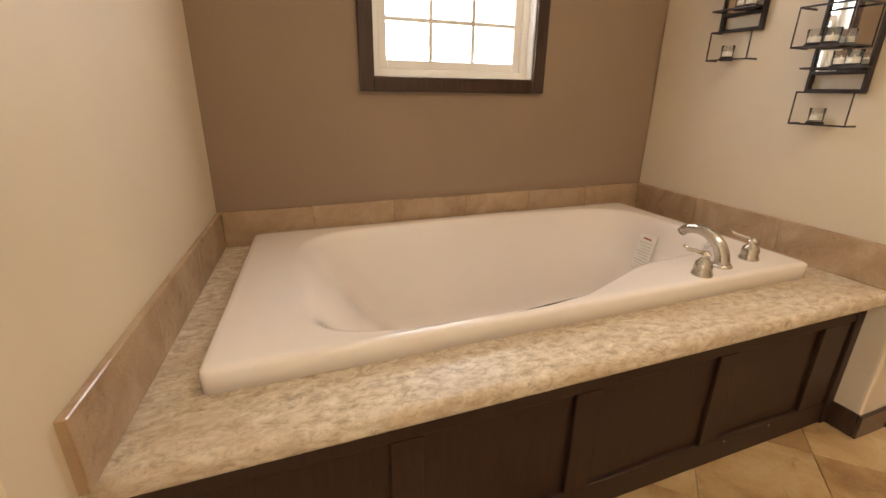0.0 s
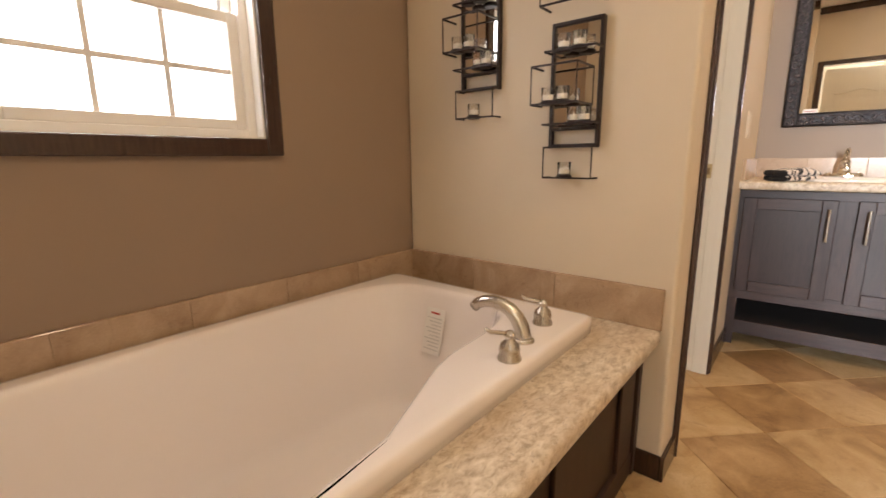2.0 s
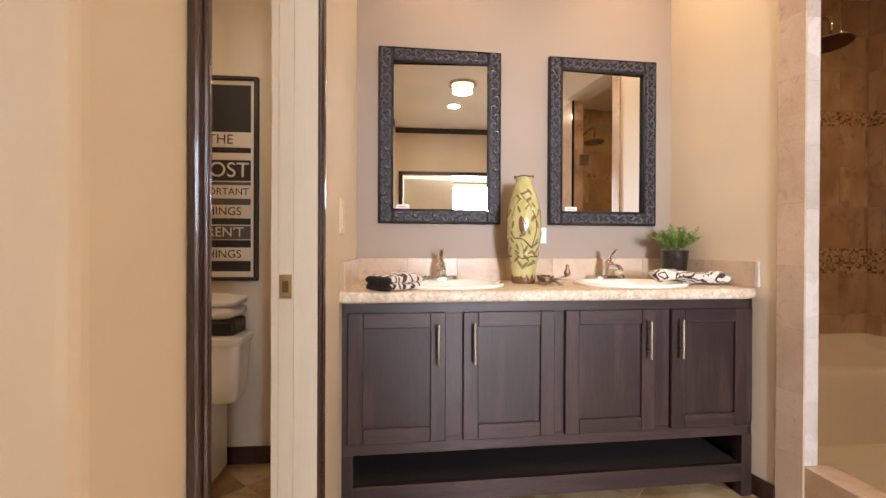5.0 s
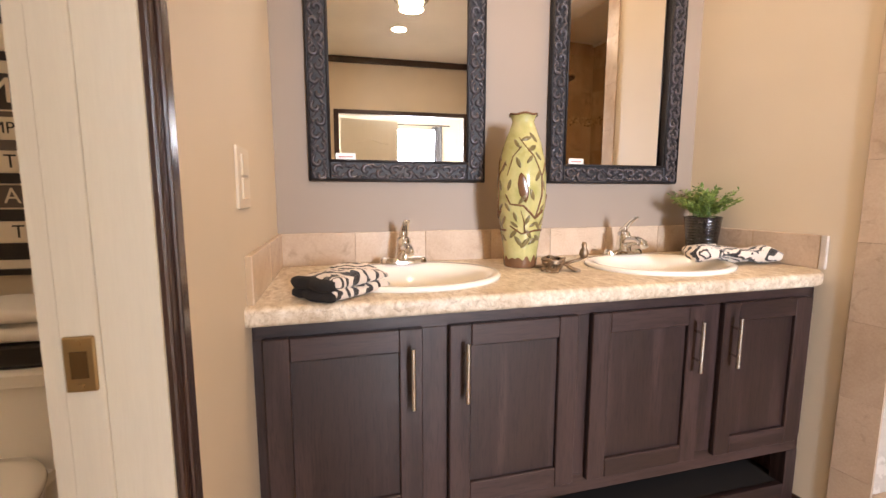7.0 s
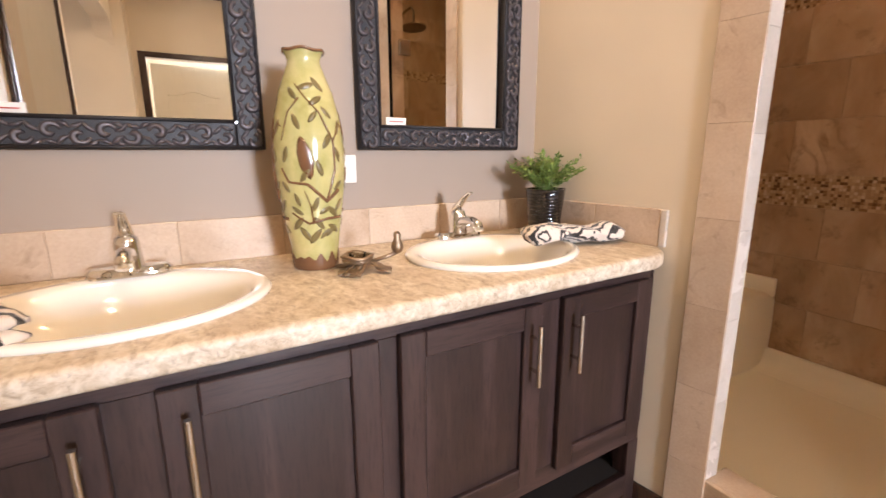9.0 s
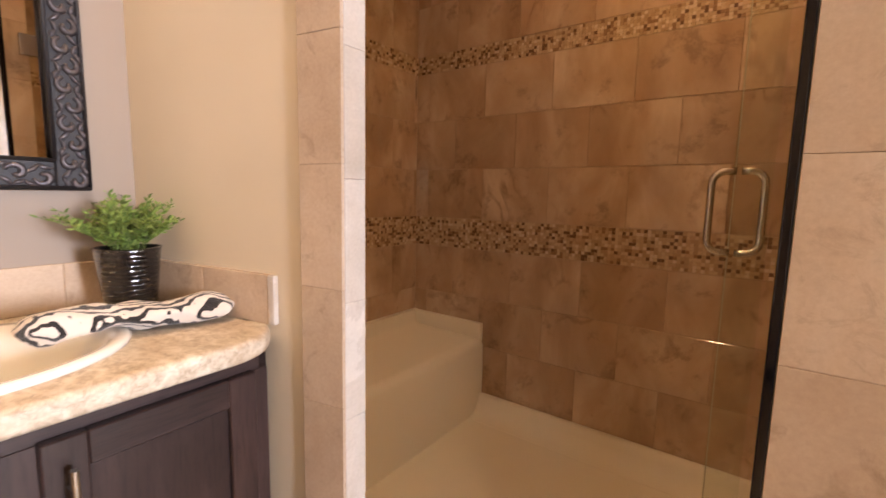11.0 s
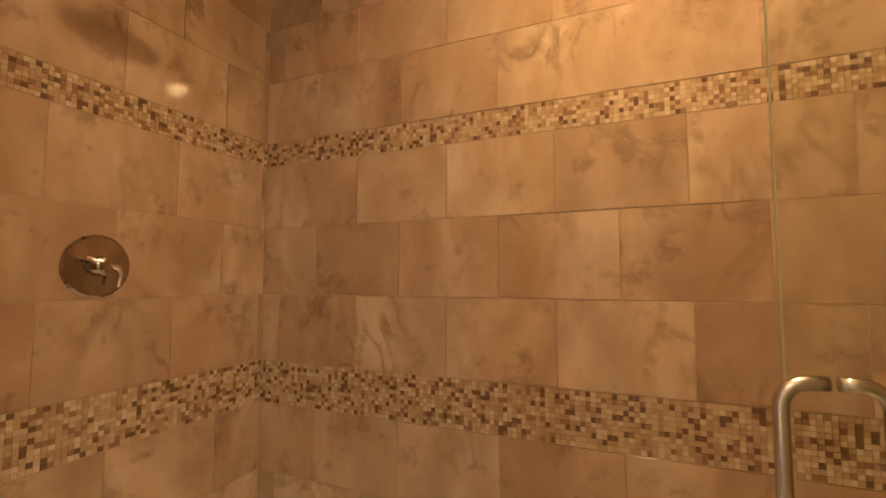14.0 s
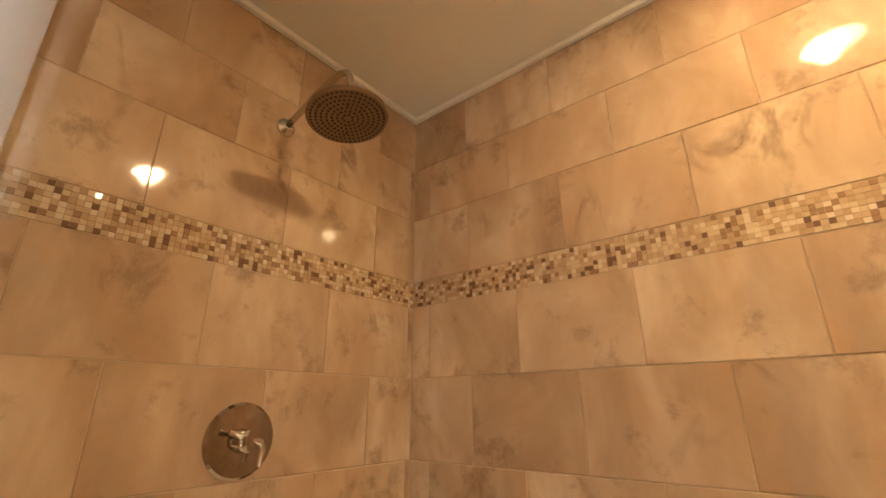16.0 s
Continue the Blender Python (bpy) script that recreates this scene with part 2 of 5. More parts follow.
def laminate():
    """Granite-look laminate: cream ground, crowded brown and grey flecks that drift in one direction."""
    m = mat("granite_look_laminate", (0.7, 0.6, 0.5), 0.44)
    v = coords(m, (0.55, 0.9, 1.0))
    warp = noise_tex(m, v, 9, 3, 0.5, 0.6)
    flow = noise_tex(m, v, 56, 9, 0.72, 0.4)
    base = ramp(m, flow, [(0.32, (0.33, 0.25, 0.175)), (0.43, (0.50, 0.405, 0.295)), (0.52, (0.63, 0.54, 0.42)), (0.63, (0.74, 0.665, 0.56)), (0.76, (0.81, 0.755, 0.67))]).outputs[0]
    rusty = ramp(m, warp, [(0.46, (0, 0, 0)), (0.66, (0.42, 0.42, 0.42))]).outputs[0]
    base = mix(m, rusty, base, (0.47, 0.345, 0.225))
    fleck = ramp(m, noise_tex(m, v, 88, 6, 0.72, 0.9), [(0.37, (1, 1, 1)), (0.42, (0, 0, 0))]).outputs[0]
    base = mix(m, mix(m, 1.0, fleck, (0.42, 0.42, 0.42), "MULTIPLY"), base, (0.22, 0.17, 0.13))
    link(m, base, bsdf(m).inputs["Base Color"])
    bump(m, flow, 0.06, 0.001)
    return m


LAMINATE = laminate()


def island_mat(name, stops, rough):
    m = mat(name, stops[0][1], rough)
    g = node(m, "ShaderNodeNewGeometry")
    r = ramp(m, g.outputs["Random Per Island"], stops)
    r.color_ramp.interpolation = "CONSTANT"
    link(m, r.outputs[0], bsdf(m).inputs["Base Color"])
    return m


MOSAIC = island_mat("glass_and_stone_mosaic", [(0.0, (0.48, 0.34, 0.205)), (0.26, (0.55, 0.41, 0.26)), (0.47, (0.42, 0.285, 0.165)), (0.68, (0.29, 0.175, 0.098)), (0.80, (0.62, 0.49, 0.345)), (0.90, (0.17, 0.098, 0.058))], 0.07)


def glass(name, tint, rough=0.0):
    m = bpy.data.materials.new(name)
    m.use_nodes = True
    b = bsdf(m)
    b.inputs["Base Color"].default_value = (*tint, 1)
    b.inputs["Roughness"].default_value = rough
    b.inputs["Transmission Weight"].default_value = 1.0
    b.inputs["IOR"].default_value = 1.45
    return m


def clear_pane(name, tint):
    """Thin clear sheet: straight view through it, with a faint gloss."""
    m = bpy.data.materials.new(name)
    m.use_nodes = True
    nt = m.node_tree
    nt.nodes.remove(bsdf(m))
    out = nt.nodes["Material Output"]
    see, gloss, mx2 = node(m, "ShaderNodeBsdfTransparent"), node(m, "ShaderNodeBsdfGlossy"), node(m, "ShaderNodeMixShader")
    see.inputs["Color"].default_value = (*tint, 1)
    gloss.inputs["Roughness"].default_value = 0.01
    mx2.inputs[0].default_value = 0.035
    for a, b in ((see.outputs[0], mx2.inputs[1]), (gloss.outputs[0], mx2.inputs[2]), (mx2.outputs[0], out.inputs["Surface"])):
        nt.links.new(a, b)
    return m


GLASS = glass("clear_glass", (0.97, 0.98, 0.97))
CUP = glass("frosted_cup_glass", (0.95, 0.94, 0.92), 0.25)
bsdf(CUP).inputs["IOR"].default_value = 1.12
GLOW = mat("lit_lamp_glass", (1, 0.9, 0.75), 0.5)
bsdf(GLOW).inputs["Emission Color"].default_value = (1, 0.80, 0.52, 1)
bsdf(GLOW).inputs["Emission Strength"].default_value = 9.0


# ---- building blocks ----
def box(bm, x0, y0, z0, x1, y1, z1, bevel=0.0, seg=2):
    c = Matrix.Translation(((x0 + x1) / 2, (y0 + y1) / 2, (z0 + z1) / 2)) @ Matrix.Diagonal((abs(x1 - x0), abs(y1 - y0), abs(z1 - z0), 1))
    made = bmesh.ops.create_cube(bm, size=1, matrix=c)
    if bevel:
        edges = list({e for v in made["verts"] for e in v.link_edges})
        bmesh.ops.bevel(bm, geom=edges, offset=bevel, segments=seg, affect="EDGES", profile=0.5)
    return bm


def B(*args, **kw):
    return box(bmesh.new(), *args, **kw)


def lathe(bm, profile, seg=32, at=(0, 0, 0), m=None):
    rings = []
    for r, z in profile:
        rings.append([Vector((r * math.cos(2 * math.pi * k / seg), r * math.sin(2 * math.pi * k / seg), z)) for k in range(seg)])
    loft(bm, rings, m or Matrix.Translation(at))
    return bm


def loft(bm, rings, m=None, cap=True, closed=True, open_start=False):
    made = [[bm.verts.new(m @ p if m else p) for p in ring] for ring in rings]
    n = len(rings[0])
    for a, b in zip(made, made[1:]):
        for k in range(n if closed else n - 1):
            j = (k + 1) % n
            bm.faces.new((a[k], a[j], b[j], b[k]))
    if cap:
        if not open_start:
            bm.faces.new(list(reversed(made[0])))
        bm.faces.new(made[-1])
    return bm


def tube(bm, points, radius, seg=8):
    pts = [Vector(p) for p in points]
    radii = radius if isinstance(radius, (list, tuple)) else [radius] * len(pts)
    rings, side = [], None
    for k, p in enumerate(pts):
        d = (pts[min(k + 1, len(pts) - 1)] - pts[max(k - 1, 0)]).normalized()
        if side is None:
            side = d.orthogonal().normalized()
        side = (side - d * side.dot(d)).normalized()
        up = d.cross(side)
        rings.append([p + radii[k] * (math.cos(2 * math.pi * j / seg) * side + math.sin(2 * math.pi * j / seg) * up) for j in range(seg)])
    return loft(bm, rings)


def arc(c, r, a0, a1, n, u, v):
    c, u, v = Vector(c), Vector(u), Vector(v)
    return [c + r * (math.cos(radians(a0 + (a1 - a0) * k / n)) * u + math.sin(radians(a0 + (a1 - a0) * k / n)) * v) for k in range(n + 1)]


def mesh_of(bm, name, material, smooth=False):
    bmesh.ops.recalc_face_normals(bm, faces=bm.faces)
    me = bpy.data.meshes.new(name)
    bm.to_mesh(me)
    bm.free()
    me.materials.append(material)
    if smooth:
        me.shade_smooth()
    return me


def part(name, bm, material, parent=None, label="", smooth=False):
    ob = new(name, mesh_of(bm, name, material, smooth))
    if parent:
        ob.parent = parent
        ob.matrix_parent_inverse = parent.matrix_basis.inverted()
    if label:
        ob["label"] = label
    return ob


def struct(name, bm, material, label, category, smooth=False):
    return tagged(part(name, bm, material, smooth=smooth), label, category, kind="structure")


def thing(name, at, label, category, group=""):
    ob = new(name)
    ob.empty_display_size = 0.05
    ob.matrix_basis = Matrix.Translation(at)
    return tagged(ob, label, category, group)


def smooth_by_angle(ob, angle=40):
    ob.data.shade_smooth()
    ob.data.set_sharp_from_angle(angle=radians(angle))
    return ob


# ---- plan ----
XW, XA, XV, XSE, XSW = 0.035, 1.915, 3.83, 4.09, 1.45      # west wall, alcove wall, vanity wall, shower east and west
YN, YD, YR, YS = 2.075, 1.025, -0.735, -2.055                # north wall, closet door wall, vanity side wall, shower south
ZC, ZV, ZS = 2.76, 2.45, 2.60                             # ceilings: room, toilet room, shower
YF = -0.85                                                # shower front, inner face
YE, XJ = 1.005, XA + 0.165                                # free end of the wall beside the tub, jamb of the toilet room


def wall_with_hole(x0, y0, x1, y1, top, a0, a1, z0, z1, along):
    """A wall as one mesh with one rectangular opening from a0 to a1 along x or y, z0 to z1."""
    bm = bmesh.new()
    if along == "x":
        box(bm, x0, y0, 0, a0, y1, top), box(bm, a1, y0, 0, x1, y1, top)
        box(bm, a0, y0, z1, a1, y1, top)
        if z0 > 0:
            box(bm, a0, y0, 0, a1, y1, z0)
    else:
        box(bm, x0, y0, 0, x1, a0, top), box(bm, x0, a1, 0, x1, y1, top)
        box(bm, x0, a0, z1, x1, a1, top)
        if z0 > 0:
            box(bm, x0, a0, 0, x1, a1, z0)
    return bm


WX0, WX1, WZ0, WZ1 = 0.622, 1.266, 1.082, 1.77             # bath window opening
struct("wall_north", wall_with_hole(XW - 0.12, YN, XJ, YN + 0.14, ZC, WX0, WX1, WZ0, WZ1, "x"), TAUPE, "taupe painted accent wall with a window above the bathtub", "wall")
XD = -0.35                                                # doorway wall, set back from the tub's west wall
XW_BACK, LEAN = 0.055, 0.095                              # the tub's west wall runs a little askew
bm = loft(bmesh.new(), [[Vector((x, y, z)) for x, y in ((XD - 0.12, 0.92), (XW_BACK - LEAN * (YN - 0.92), 0.92), (XW_BACK, YN), (XD - 0.12, YN))] for z in (0, ZC)])
struct("wall_tub_west", bm, CREAM, "cream painted wall at the head of the bathtub", "wall")
struct("wall_west", wall_with_hole(XD - 0.12, YF - 0.13, XD, 0.92, ZC, -0.77, 0.81, 0, 2.09, "y"), CREAM, "cream painted wall with a wide doorway to the bedroom", "wall")
struct("wall_alcove", B(XA, YE, 0, XJ, YN, ZC, bevel=0.012, seg=3), CREAM, "cream painted wall beside the bathtub", "wall")
bm = B(2.805, YD, 0, XV, YD + 0.11, ZC)
box(bm, XJ, YD, 2.05, 2.805, YD + 0.11, ZC)
struct("wall_closet_door", bm, CREAM, "cream painted wall with a pocket door opening", "wall")
struct("wall_vanity", B(XV, YR - 0.2, 0, XV + 0.12, YD + 0.05, ZC), GREIGE, "grey painted wall behind the double vanity", "wall")
struct("wall_closet_east", B(XV, YD + 0.05, 0, XV + 0.12, YN + 0.14, ZC), CREAM, "cream painted wall behind the toilet", "wall")
struct("wall_closet_north", B(XJ, YN, 0, XV, YN + 0.14, ZC), CREAM, "cream painted end wall of the toilet room", "wall")
SIDE = [(3.185, YR - 0.01), (XV + 0.06, -0.622), (XV + 0.06, YF + 0.05), (3.185, YF + 0.05)]
bm = loft(bmesh.new(), [[Vector((x, y, z)) for x, y in SIDE] for z in (0, ZC)])
struct("wall_vanity_side", bm, CREAM, "cream painted stub wall between vanity and shower", "wall")
struct("wall_south", B(XD - 0.12, YF - 0.065, 0, 2.488, YF + 0.027, ZC), CREAM, "cream painted wall beside the shower door", "wall")
bm = B(2.488, YF - 0.09, 2.30, 3.185, YR - 0.01, ZC)
struct("wall_shower_header", bm, CREAM, "cream painted header above the shower opening", "wall")
struct("wall_shower_east", B(XSE + 0.0025, YS - 0.14, 0, XSE + 0.13, YF + 0.2, ZC), GROUT, "grouted backing of the tiled shower wall", "wall")
struct("wall_shower_south", B(XSW - 0.13, YS - 0.14, 0, XSE + 0.0025, YS - 0.0025, ZC), GROUT, "grouted backing of the tiled shower wall", "wall")
struct("wall_shower_west", B(XSW - 0.13, YS - 0.0025, 0, XSW - 0.0025, YF - 0.065, ZC), GROUT, "grouted backing of the tiled shower wall", "wall")
struct("ceiling", B(XD - 0.12, YF - 0.13, ZC, XV + 0.12, YN + 0.14, ZC + 0.1), CEIL, "white textured ceiling", "ceiling")
struct("ceiling_closet", B(XJ, YD + 0.11, ZV, XV, YN, ZV + 0.08), CEIL, "white ceiling of the toilet room", "ceiling")
struct("ceiling_shower", B(XSW - 0.012, YS - 0.012, ZS, XSE + 0.012, YF, ZS + 0.1), CEIL, "white ceiling of the shower", "ceiling")

# arched header across the front of the tub alcove
RA, ZH = 0.20, 2.31
x0 = XW_BACK - LEAN * (YN - 1.04)
prof = [Vector((x0, YE, ZC)), Vector((x0, YE, ZH - RA))]
prof += arc((x0 + RA, YE, ZH - RA), RA, 180, 90, 8, (1, 0, 0), (0, 0, 1))[1:]
prof += arc((XA - RA, YE, ZH - RA), RA, 90, 0, 8, (1, 0, 0), (0, 0, 1))
prof += [Vector((XA, YE, ZC))]
struct("wall_alcove_header", loft(bmesh.new(), [prof, [p + Vector((0, 0.14, 0)) for p in prof]]), CREAM, "cream painted arched header in front of the bathtub", "wall")

struct("floor", B(XD - 0.12, YS - 0.14, -0.12, XV + 0.2, YN + 0.14, -0.004), FLOOR_GROUT, "tiled bathroom floor in brown and beige diamonds", "floor")
struct("ground", B(-60, -60, -0.7, 60, 60, -0.5), FLOOR_GROUT, "plain ground outside the house", "ground")

glare = mat("overcast_white_distance", (0.9, 0.9, 0.9), 1.0)
bsdf(glare).inputs["Emission Color"].default_value = (0.95, 0.98, 1.0, 1)
bsdf(glare).inputs["Emission Strength"].default_value = 1.7
struct("backdrop", B(-5, YN + 4.0, -0.5, 7, YN + 4.05, 7), glare, "plain bright distance outside the window", "backdrop")

# ---- trim, doors and windows ----
bm = bmesh.new()
for x0, y0, x1, y1 in ((XA - 0.012, YE, XA, 1.10), (XA - 0.012, YE - 0.013, 2.058, YE), (2.868, YD - 0.014, 3.31, YD), (XD, YF, 2.24, YF + 0.012), (XV - 0.012, 1.14, XV, YN), (XJ, YN - 0.012, XV - 0.012, YN)):
    box(bm, x0, y0, 0, x1, y1, 0.085, 0.003)
struct("baseboard", bm, DARK_TRIM, "dark espresso stained baseboard", "baseboard")
bm = bmesh.new()
box(bm, XD, YF, ZC - 0.075, XD + 0.03, 0.92, ZC - 0.001, 0.006)
box(bm, XW - 0.11, 0.92, ZC - 0.075, XW + 0.03, YN, ZC - 0.001, 0.006)
box(bm, XD + 0.03, YF, ZC - 0.075, 3.18, YF + 0.03, ZC - 0.001, 0.006)
struct("trim_crown", bm, DARK_TRIM, "dark espresso crown moulding under the ceiling", "trim")
bm = bmesh.new()
for y0, y1, z0, z1 in ((-0.82, -0.77, 0, 2.14), (0.81, 0.87, 0, 2.14), (-0.77, 0.81, 2.09, 2.14)):
    box(bm, XD, y0, z0, XD + 0.018, y1, z1, 0.004)
struct("trim_bedroom_door", bm, DARK_TRIM, "dark espresso casing round the bedroom doorway", "trim")
bm = bmesh.new()
for x0, x1, y, z0, z1 in ((2.058, 2.086, YE, 0, 2.11), (2.805, 2.868, YD, 0, 2.11), (2.086, 2.805, YD, 2.05, 2.11)):
    box(bm, x0, y - 0.013, z0, x1, y, z1, 0.004)
    w = (x1 - x0) * 0.3
    if z0 == 0:
        box(bm, x0 + w, y - 0.018, z0, x1 - w, y - 0.011, z1, 0.003)
struct("trim_closet_door", bm, DARK_TRIM, "dark espresso casing round the pocket door opening", "trim")
bm = bmesh.new()
box(bm, 2.800, YD - 0.004, 0, 2.8045, YD + 0.0562, 2.05), box(bm, 2.800, YD + 0.0958, 0, 2.8045, YD + 0.114, 2.05), box(bm, XJ + 0.0005, YE - 0.003, 0, XJ + 0.006, YD + 0.114, 2.05)
struct("trim_pocket_jamb", bm, DOOR_WHITE, "white grained jamb of the pocket door", "trim")
door = thing("pocket_door", (2.802, YD + 0.062, 0), "white grained pocket door slid fully into its wall", "door")
tagged(door, kind="structure")
part("slab", B(2.798, YD + 0.057, 0.012, 2.8046, YD + 0.095, 2.04, bevel=0.001, seg=1), DOOR_WHITE, door)
bm = B(2.792, YD + 0.061, 0.920, 2.7975, YD + 0.091, 0.982, bevel=0.0015, seg=1)
latch = part("latch_plate", bm, BRASS, door, "satin brass edge pull plate")
# Flat dark piece: the shade in the pull's hollow is put into its colour.
part("recess", B(2.7905, YD + 0.068, 0.936, 2.7925, YD + 0.084, 0.966), mat("brass_shadowed_recess", (0.20, 0.13, 0.06), 0.45, 1.0), latch)
for z in (0.927, 0.975):
    part("screw", lathe(bmesh.new(), [(0.0035, 0), (0.003, 0.0015)], 10, m=pose(2.792, YD + 0.076, z, 0, -90)), BRASS, latch)

# bath window: casing, vinyl frame, two sashes with bars
win = thing("window_1", ((WX0 + WX1) / 2, YN, WZ0), "white vinyl window with bars and dark wooden casing", "window")
tagged(win, kind="structure")
cw = 0.052
for x0, x1, z0, z1 in ((WX0 - cw, WX0, WZ0 - cw, WZ1 + cw), (WX1, WX1 + cw, WZ0 - cw, WZ1 + cw), (WX0, WX1, WZ0 - cw, WZ0), (WX0, WX1, WZ1, WZ1 + cw)):
    bm = B(x0, YN - 0.02, z0, x1, YN + 0.001, z1, bevel=0.004)
    part("casing", bm, DARK_TRIM, win, "dark espresso window casing")
fy0, fy1 = YN + 0.035, YN + 0.11
bm = bmesh.new()
fr = 0.032
for x0, x1, z0, z1 in ((WX0, WX0 + fr, WZ0, WZ1), (WX1 - fr, WX1, WZ0, WZ1), (WX0 + fr, WX1 - fr, WZ0, WZ0 + 0.028), (WX0 + fr, WX1 - fr, WZ1 - fr, WZ1)):
    box(bm, x0, fy0, z0, x1, fy1, z1, 0.003)
part("window_frame", bm, WHITE_TRIM, win)
bm = bmesh.new()
for x0, x1, z0, z1 in ((WX0, WX0 + 0.006, WZ0, WZ1), (WX1 - 0.006, WX1, WZ0, WZ1), (WX0, WX1, WZ0, WZ0 + 0.006)):
    box(bm, x0, YN - 0.004, z0, x1, fy0, z1)
part("reveal", bm, WHITE_TRIM, win)
ZM = 1.425
for name, z0, z1, y0 in (("lower_sash", WZ0 + 0.028, ZM + 0.02, fy0 + 0.012), ("upper_sash", ZM - 0.02, WZ1 - fr, fy0 + 0.045)):
    bm = bmesh.new()
    a, b, s = WX0 + fr, WX1 - fr, 0.03
    box(bm, a, y0, z0, a + s, y0 + 0.028, z1, 0.003), box(bm, b - s, y0, z0, b, y0 + 0.028, z1, 0.003)
    box(bm, a + s, y0, z0, b - s, y0 + 0.028, z0 + s, 0.003), box(bm, a + s, y0, z1 - s, b - s, y0 + 0.028, z1, 0.003)
    sash = part(name, bm, WHITE_TRIM, win)
    for k in (1, 2):
        x = a + s + (b - a - 2 * s) * k / 3
        part("bar", B(x - 0.007, y0 + 0.010, z0 + s, x + 0.007, y0 + 0.018, z1 - s), WHITE_TRIM, sash)
    zc = (z0 + z1) / 2
    part("bar", B(a + s, y0 + 0.0095, zc - 0.007, b - s, y0 + 0.0185, zc + 0.007), WHITE_TRIM, sash)
    pane = part("pane", B(a + s, y0 + 0.012, z0 + s, b - s, y0 + 0.016, z1 - s), GLASS, sash)
    pane.visible_shadow = False

# ---- bathtub alcove ----
ZD, YT = 0.50, 1.035                                        # deck height and front edge
TX0, TX1, TY0, TY1 = 0.095, 1.785, 1.195, 2.045                # tub rim
deck = thing("tub_deck", (1.0, 1.1, 0), "granite-look laminate deck round the bathtub", "tub deck")
smooth_by_angle(part("front_strip", box(bmesh.new(), XW - 0.10, YT, ZD - 0.045, XA, TY0 + 0.03, ZD, 0.014, 4), LAMINATE, deck))
part("side_strip", B(XW - 0.08, TY0 + 0.016, ZD - 0.03, TX0 + 0.12, YN, ZD), LAMINATE, deck)
part("side_strip", B(TX1 - 0.03, TY0 + 0.016, ZD - 0.03, XA, YN, ZD), LAMINATE, deck)
part("back_strip", B(TX0 + 0.12, TY1 - 0.03, ZD - 0.03, TX1 - 0.03, YN, ZD), LAMINATE, deck)
skirt = thing("wooden_tub_skirt", (1.0, 1.08, 0), "dark espresso wooden panelled front below the tub deck", "panel")
py = 1.085
part("backing", B(XW - 0.09, py + 0.012, 0.0, XA - 0.002, py + 0.03, ZD - 0.045), ESPRESSO, skirt)
part("top_rail", B(XW - 0.09, py, 0.385, XA - 0.002, py + 0.014, ZD - 0.045, bevel=0.003), ESPRESSO, skirt)
part("bottom_rail", B(XW - 0.09, py, 0.0, XA - 0.002, py + 0.014, 0.085, bevel=0.003), ESPRESSO, skirt)
for x in (XW - 0.03, 0.445, 0.885, 1.345, 1.80):
    w = 0.035 if x < 1.7 else 0.06
    part("stile", B(x - w, py - 0.001, 0.085, x + w, py + 0.013, 0.385, bevel=0.003), ESPRESSO, skirt)
for x in (1.412, 1.607):
    part("screw", lathe(bmesh.new(), [(0.005, 0), (0.0045, 0.0025), (0.001, 0.003)], 12, m=pose(x, py - 0.0005, 0.072, 90)), NICKEL, skirt)
part("end_post", B(1.88, py - 0.006, 0, XA - 0.001, py + 0.02, ZD - 0.045, bevel=0.003), ESPRESSO, skirt)


def splash(name, x0, y0, x1, y1, z0, z1, length, along, label, material=SPLASH):
    """A row of splash tiles with a pale grout line on top; the run goes along x or y."""
    th = thing(name, ((x0 + x1) / 2, (y0 + y1) / 2, z0), label, "backsplash")
    tagged(th, kind="structure")
    part("grout_bed", B(x0, y0, z0, x1, y1, z1 - 0.002), GROUT, th)
    a, b = (x0, x1) if along == "x" else (y0, y1)
    n = max(1, round((b - a) / length))
    step = (b - a) / n
    proud = 0.003
    for k in range(n):
        p, q = a + k * step + 0.0004, a + (k + 1) * step - 0.0004
        if along == "x":
            bm = B(p, y0 - proud, z0, q, y1 + 0.0005, z1, bevel=0.002, seg=1)
        else:
            bm = B(x0 - proud if x0 > 1 else x0, p, z0, x1 if x0 > 1 else x1 + proud, q, z1, bevel=0.002, seg=1)
        part("tile", bm, material, th)
    return th


splash("splash_tub_back", XW + 0.035, YN - 0.012, XA - 0.012, YN, ZD, 0.628, 0.305, "x", "beige stone tile splash along the back of the tub")
splash("splash_tub_east", XA - 0.012, YT + 0.0, XA, YN, ZD, 0.628, 0.305, "y", "beige stone tile splash beside the tub")
west = splash("splash_tub_west", 0, YT - 0.02 - YN, 0.012, 0, ZD, 0.628, 0.305, "y", "beige stone tile splash beside the tub")

west.matrix_basis = Matrix.Translation((XW_BACK, YN, 0)) @ Matrix.Rotation(-math.atan(LEAN), 4, "Z") @ west.matrix_basis


def rounded(cx, cy, hx, hy, r, z, n=96):
    """A rounded rectangle as a ring of n points, evenly by angle of a superellipse."""
    out = []
    e = 2.0 / max(2.0, r)
    for k in range(n):
        a = 2 * math.pi * k / n
        c, s = math.cos(a), math.sin(a)
        out.append(Vector((cx + hx * math.copysign(abs(c) ** e, c), cy + hy * math.copysign(abs(s) ** e, s), z)))
    return out


